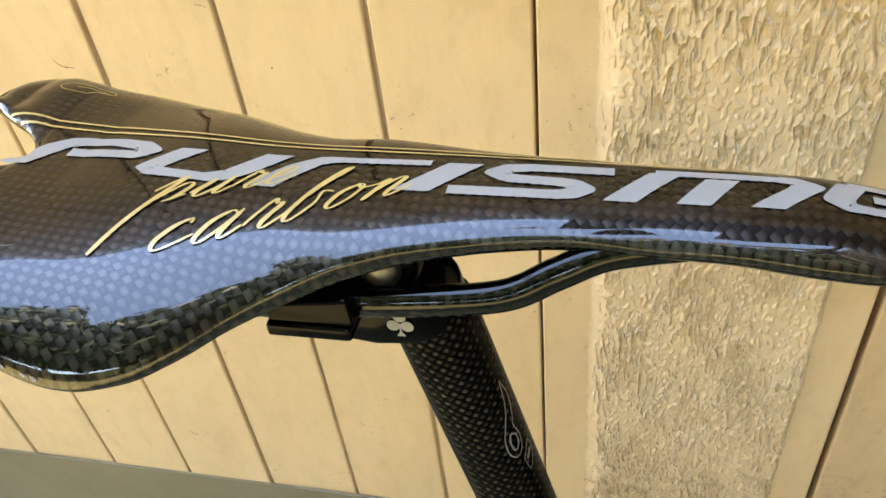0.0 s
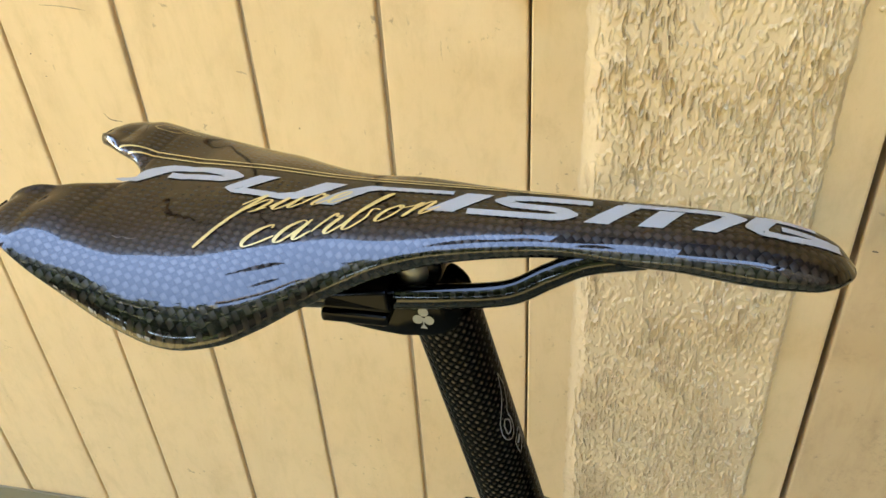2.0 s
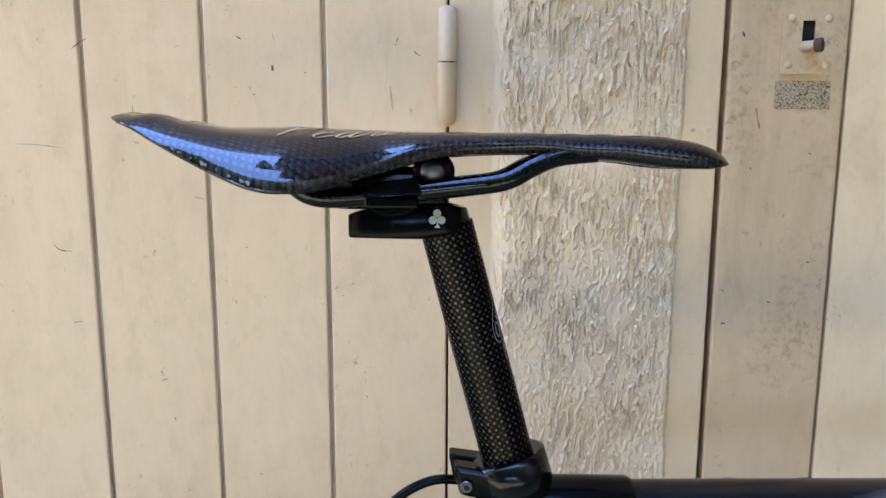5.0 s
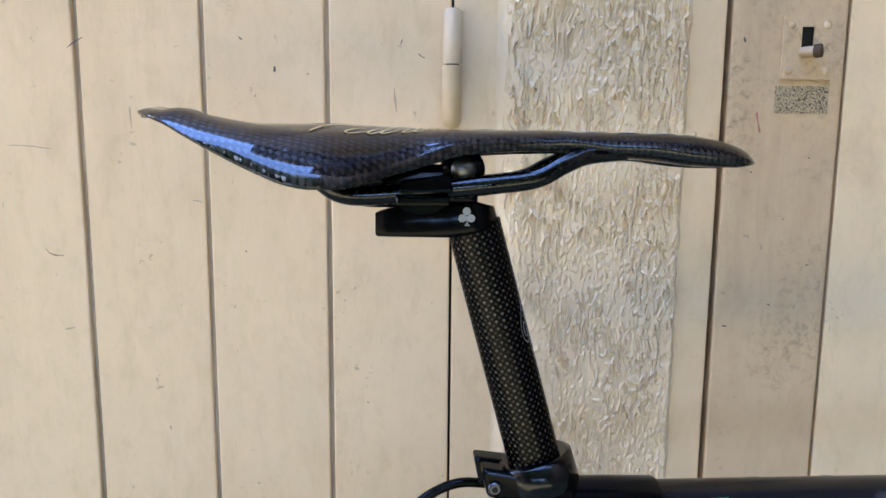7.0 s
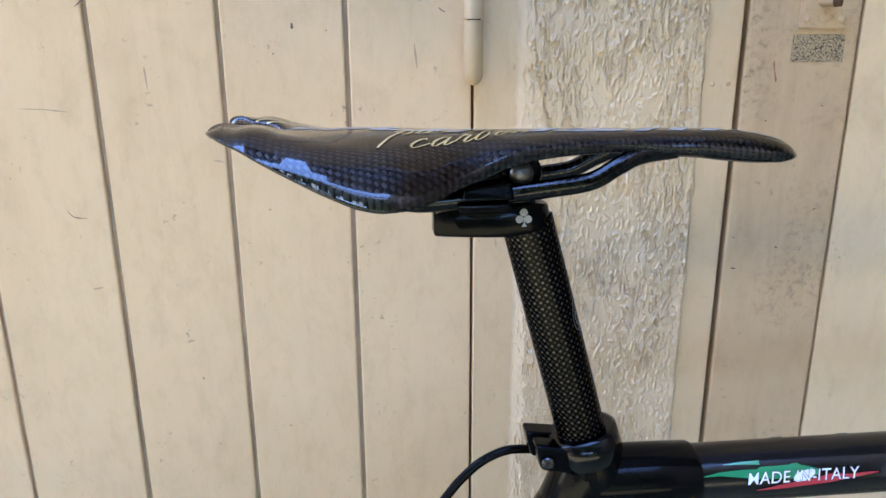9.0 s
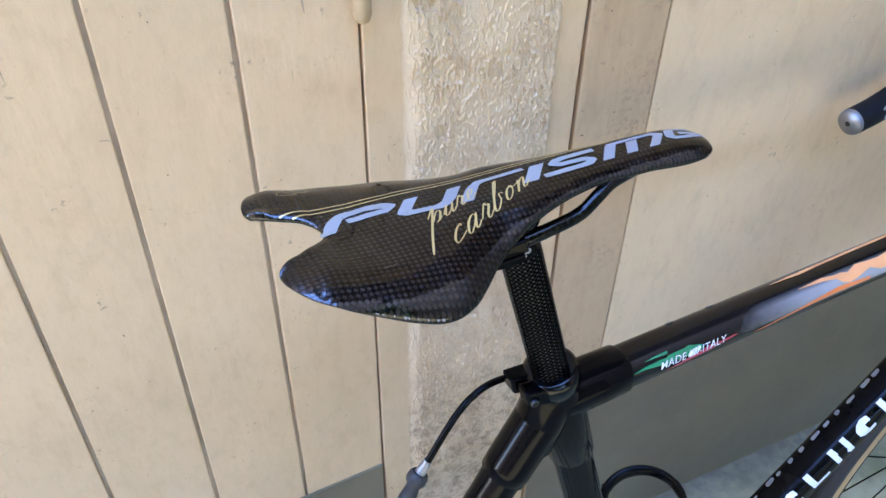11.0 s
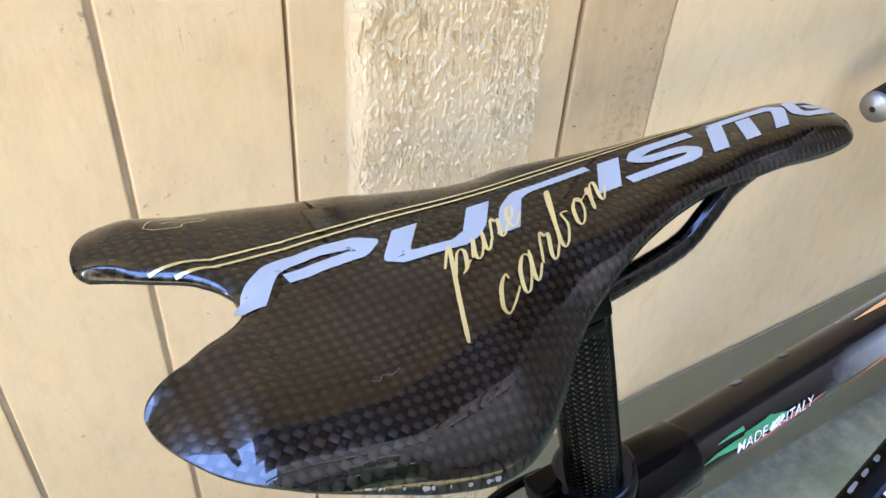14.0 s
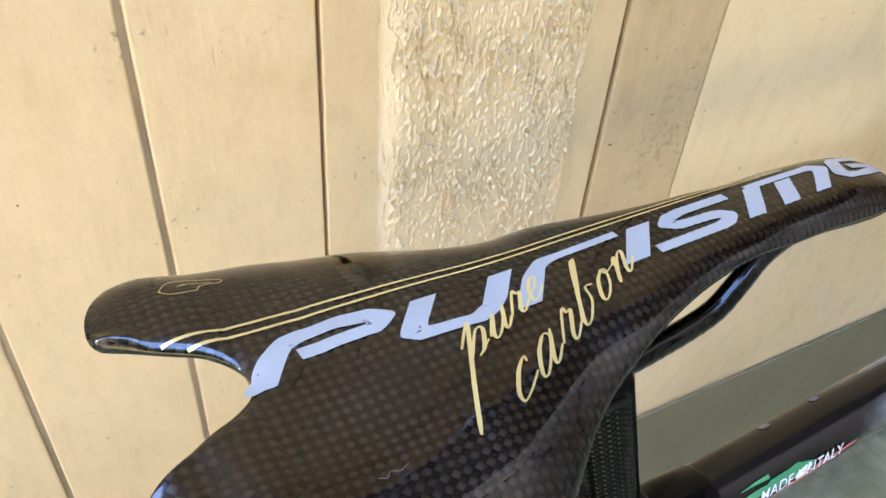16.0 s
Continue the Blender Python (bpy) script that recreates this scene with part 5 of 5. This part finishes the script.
# wheels
def wheel(x, z, turn=0.0):
    hub_m = pose(x, 0, z, 0, 0, turn)

    def ring(r, rad, n=96, flat=1.0):
        pts = [hub_m @ Vector((r * math.cos(2 * math.pi * k / n), 0, r * math.sin(2 * math.pi * k / n))) for k in range(n + 1)]
        return sweep(pts, rad, 14, caps=False, flat=flat)

    w = part("wheel", ring(0.311, 0.0095), BLACK_ALLOY, bike, "black spoked racing wheel")
    part("tyre", ring(0.331, 0.0105), BLACK_RUBBER, w, "black tyre tread")
    for side in (1, -1):
        pts = [hub_m @ Vector((0.3235 * math.cos(2 * math.pi * k / 96), side * 0.0088, 0.3235 * math.sin(2 * math.pi * k / 96))) for k in range(97)]
        part("sidewall", sweep(pts, 0.0042, 10, caps=False), TAN, w, "tan tyre sidewall")
    part("hub", sweep([hub_m @ Vector((0, -0.05, 0)), hub_m @ Vector((0, -0.03, 0)), hub_m @ Vector((0, 0.03, 0)), hub_m @ Vector((0, 0.05, 0))], [0.008, 0.018, 0.018, 0.008], 18), BLACK_ALLOY, w)
    for k in range(28):
        a, b = 2 * math.pi * k / 28, 2 * math.pi * (k + (2.5 if k % 4 < 2 else -2.5)) / 28
        s = 0.028 if k % 2 else -0.028
        part("spoke", sweep([hub_m @ Vector((0.018 * math.cos(b), s, 0.018 * math.sin(b))), hub_m @ Vector((0.305 * math.cos(a), 0, 0.305 * math.sin(a)))], 0.0010, 6), BLACK_ALLOY, w)


wheel(0.715, 0.36)
for side in (1, -1):
    part("fork_blade", sweep(spline([(0.600, side * 0.028, 0.690), (0.640, side * 0.048, 0.560), (0.680, side * 0.050, 0.440), (0.715, side * 0.050, 0.360)], 5), 0.0105, 18), BLACK_GLOSS, bike)


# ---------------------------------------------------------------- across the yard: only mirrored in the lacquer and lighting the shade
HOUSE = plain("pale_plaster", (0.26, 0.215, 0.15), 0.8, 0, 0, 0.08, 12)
LEAF = plain("dull_leaves", (0.05, 0.085, 0.025), 0.6, 0, 0, 0.3, 30)
BARK = plain("bark", (0.09, 0.07, 0.05), 0.9)
GLASS_DARK = plain("dark_window_pane", (0.02, 0.025, 0.03), 0.1)
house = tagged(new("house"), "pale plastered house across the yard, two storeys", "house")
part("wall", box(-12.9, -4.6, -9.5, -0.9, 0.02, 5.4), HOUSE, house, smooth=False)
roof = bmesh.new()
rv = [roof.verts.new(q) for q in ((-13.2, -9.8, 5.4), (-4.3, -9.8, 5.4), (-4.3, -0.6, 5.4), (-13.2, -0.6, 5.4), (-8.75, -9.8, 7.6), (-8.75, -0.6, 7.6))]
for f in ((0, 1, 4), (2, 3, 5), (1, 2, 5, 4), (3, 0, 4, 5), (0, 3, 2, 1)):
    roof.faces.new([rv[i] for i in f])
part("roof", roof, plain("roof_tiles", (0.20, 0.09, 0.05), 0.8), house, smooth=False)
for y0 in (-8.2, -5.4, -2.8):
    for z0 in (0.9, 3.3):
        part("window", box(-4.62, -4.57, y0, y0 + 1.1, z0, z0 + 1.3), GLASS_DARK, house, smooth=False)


def tree(x, y, height, spread, seed):
    rnd = random.Random(seed)
    t = tagged(new("tree"), "broad-leaved tree across the yard", "tree", group="trees across the yard")
    t.location = (x, y, 0.02)
    trunk = sweep(spline([(0, 0, 0), (0.05, 0.02, height * 0.25), (-0.05, 0.06, height * 0.5), (0.02, 0, height * 0.8)], 5), [0.18 - 0.008 * i for i in range(16)], 10)
    for k in range(6):
        a = rnd.uniform(0, 6.28)
        z = height * rnd.uniform(0.3, 0.6)
        sweep(spline([(0, 0, z), (math.cos(a) * spread * 0.4, math.sin(a) * spread * 0.4, z + height * 0.13), (math.cos(a) * spread * 0.75, math.sin(a) * spread * 0.75, z + height * 0.2)], 4), [0.07 - 0.006 * i for i in range(9)], 7, bm=trunk)
    part("trunk", trunk, BARK, t)
    verts, faces = [], []
    for _ in range(6500):
        d = Vector((rnd.gauss(0, 1), rnd.gauss(0, 1), rnd.gauss(0, 0.9))).normalized() * rnd.random() ** 0.45
        wob = 1 + 0.35 * noise.noise(d * 2.5 + Vector((seed, 0, 0)))
        c = Vector((d.x * spread * wob, d.y * spread * wob, height * 0.62 + d.z * height * 0.36 * wob))
        e = Euler((rnd.uniform(0, 6.3), rnd.uniform(0, 6.3), 0)).to_matrix()
        n = len(verts)
        r = rnd.uniform(0.12, 0.30)
        verts += [tuple(c + e @ Vector(q) * r) for q in ((-1, 0, 0), (0, -0.55, 0.1), (1, 0, 0), (0, 0.55, 0.1))]
        faces.append((n, n + 1, n + 2, n + 3))
    me = bpy.data.meshes.new("crown")
    me.from_pydata(verts, [], faces)
    me.materials.append(LEAF)
    crown = new("crown", me)
    crown.parent = t


for k, (x, y, h, sp) in enumerate(((-3.4, -4.3, 8.0, 2.2), (-2.2, -6.0, 8.0, 2.4), (1.2, -5.6, 7.4, 2.3), (-0.6, -9.5, 10.5, 3.4), (7.5, -9.0, 8.0, 3.2), (-8.0, -13.0, 10.0, 3.6), (3.6, -7.4, 7.0, 2.6))):
    tree(x, y, h, sp, k + 3)

# unseen wall sized to cut off the right-hand sky in the lacquer
wing = tagged(new("wall_east"), "unseen brown boarded side wing, put there to block sky on the right", "wall", kind="structure")

SKY_BLOCK = plain("sky_block_brown", (0.16, 0.125, 0.085), 0.8, 0, 0, 0.3, 40)
WING = plain("weathered_boards", (0.28, 0.20, 0.125), 0.8, 0, 0, 0.25, 40)
# added out of view: its planks keep overhead sky off the saddle's flank
pergola = tagged(new("pergola"), "unseen plank canopy on two posts, added to block overhead sky", "pergola", kind="structure")
part("beam", box(0.36, 3.5, -1.20, -1.13, 2.74, 2.80), SKY_BLOCK, pergola, smooth=False)
for k in range(10):
    part("plank", box(0.02 if k < 6 else 0.36, 3.5, 0.335 - k * 0.13, 0.460 - k * 0.13, 2.84, 2.87), SKY_BLOCK, pergola, smooth=False)
for x0 in (1.0, 2.1):
    part("rafter", box(x0, x0 + 0.05, -1.20, 0.47, 2.80, 2.84), SKY_BLOCK, pergola, smooth=False)
for x0 in (0.95, 3.1):
    part("post", box(x0, x0 + 0.06, -1.20, -1.14, 0.085, 2.74), SKY_BLOCK, pergola, smooth=False)

# added backdrop, never in view: stops bright horizon sky between the trees
hedge = new("hedge", mesh_from(box(-24, 24, -15.4, -14.2, 0.0, 3.3), "hedge", LEAF, False))
tagged(hedge, "unseen dark green block added to cover the horizon sky", "hedge", kind="structure")
part("boarding", box(3.6, 4.0, -8.0, 0.46, 0.08, 7.2), WING, wing, smooth=False)
for k in range(26):
    part("batten", box(3.57, 3.6, -7.9 + k * 0.31, -7.85 + k * 0.31, 0.08, 7.1), WING, wing, smooth=False)
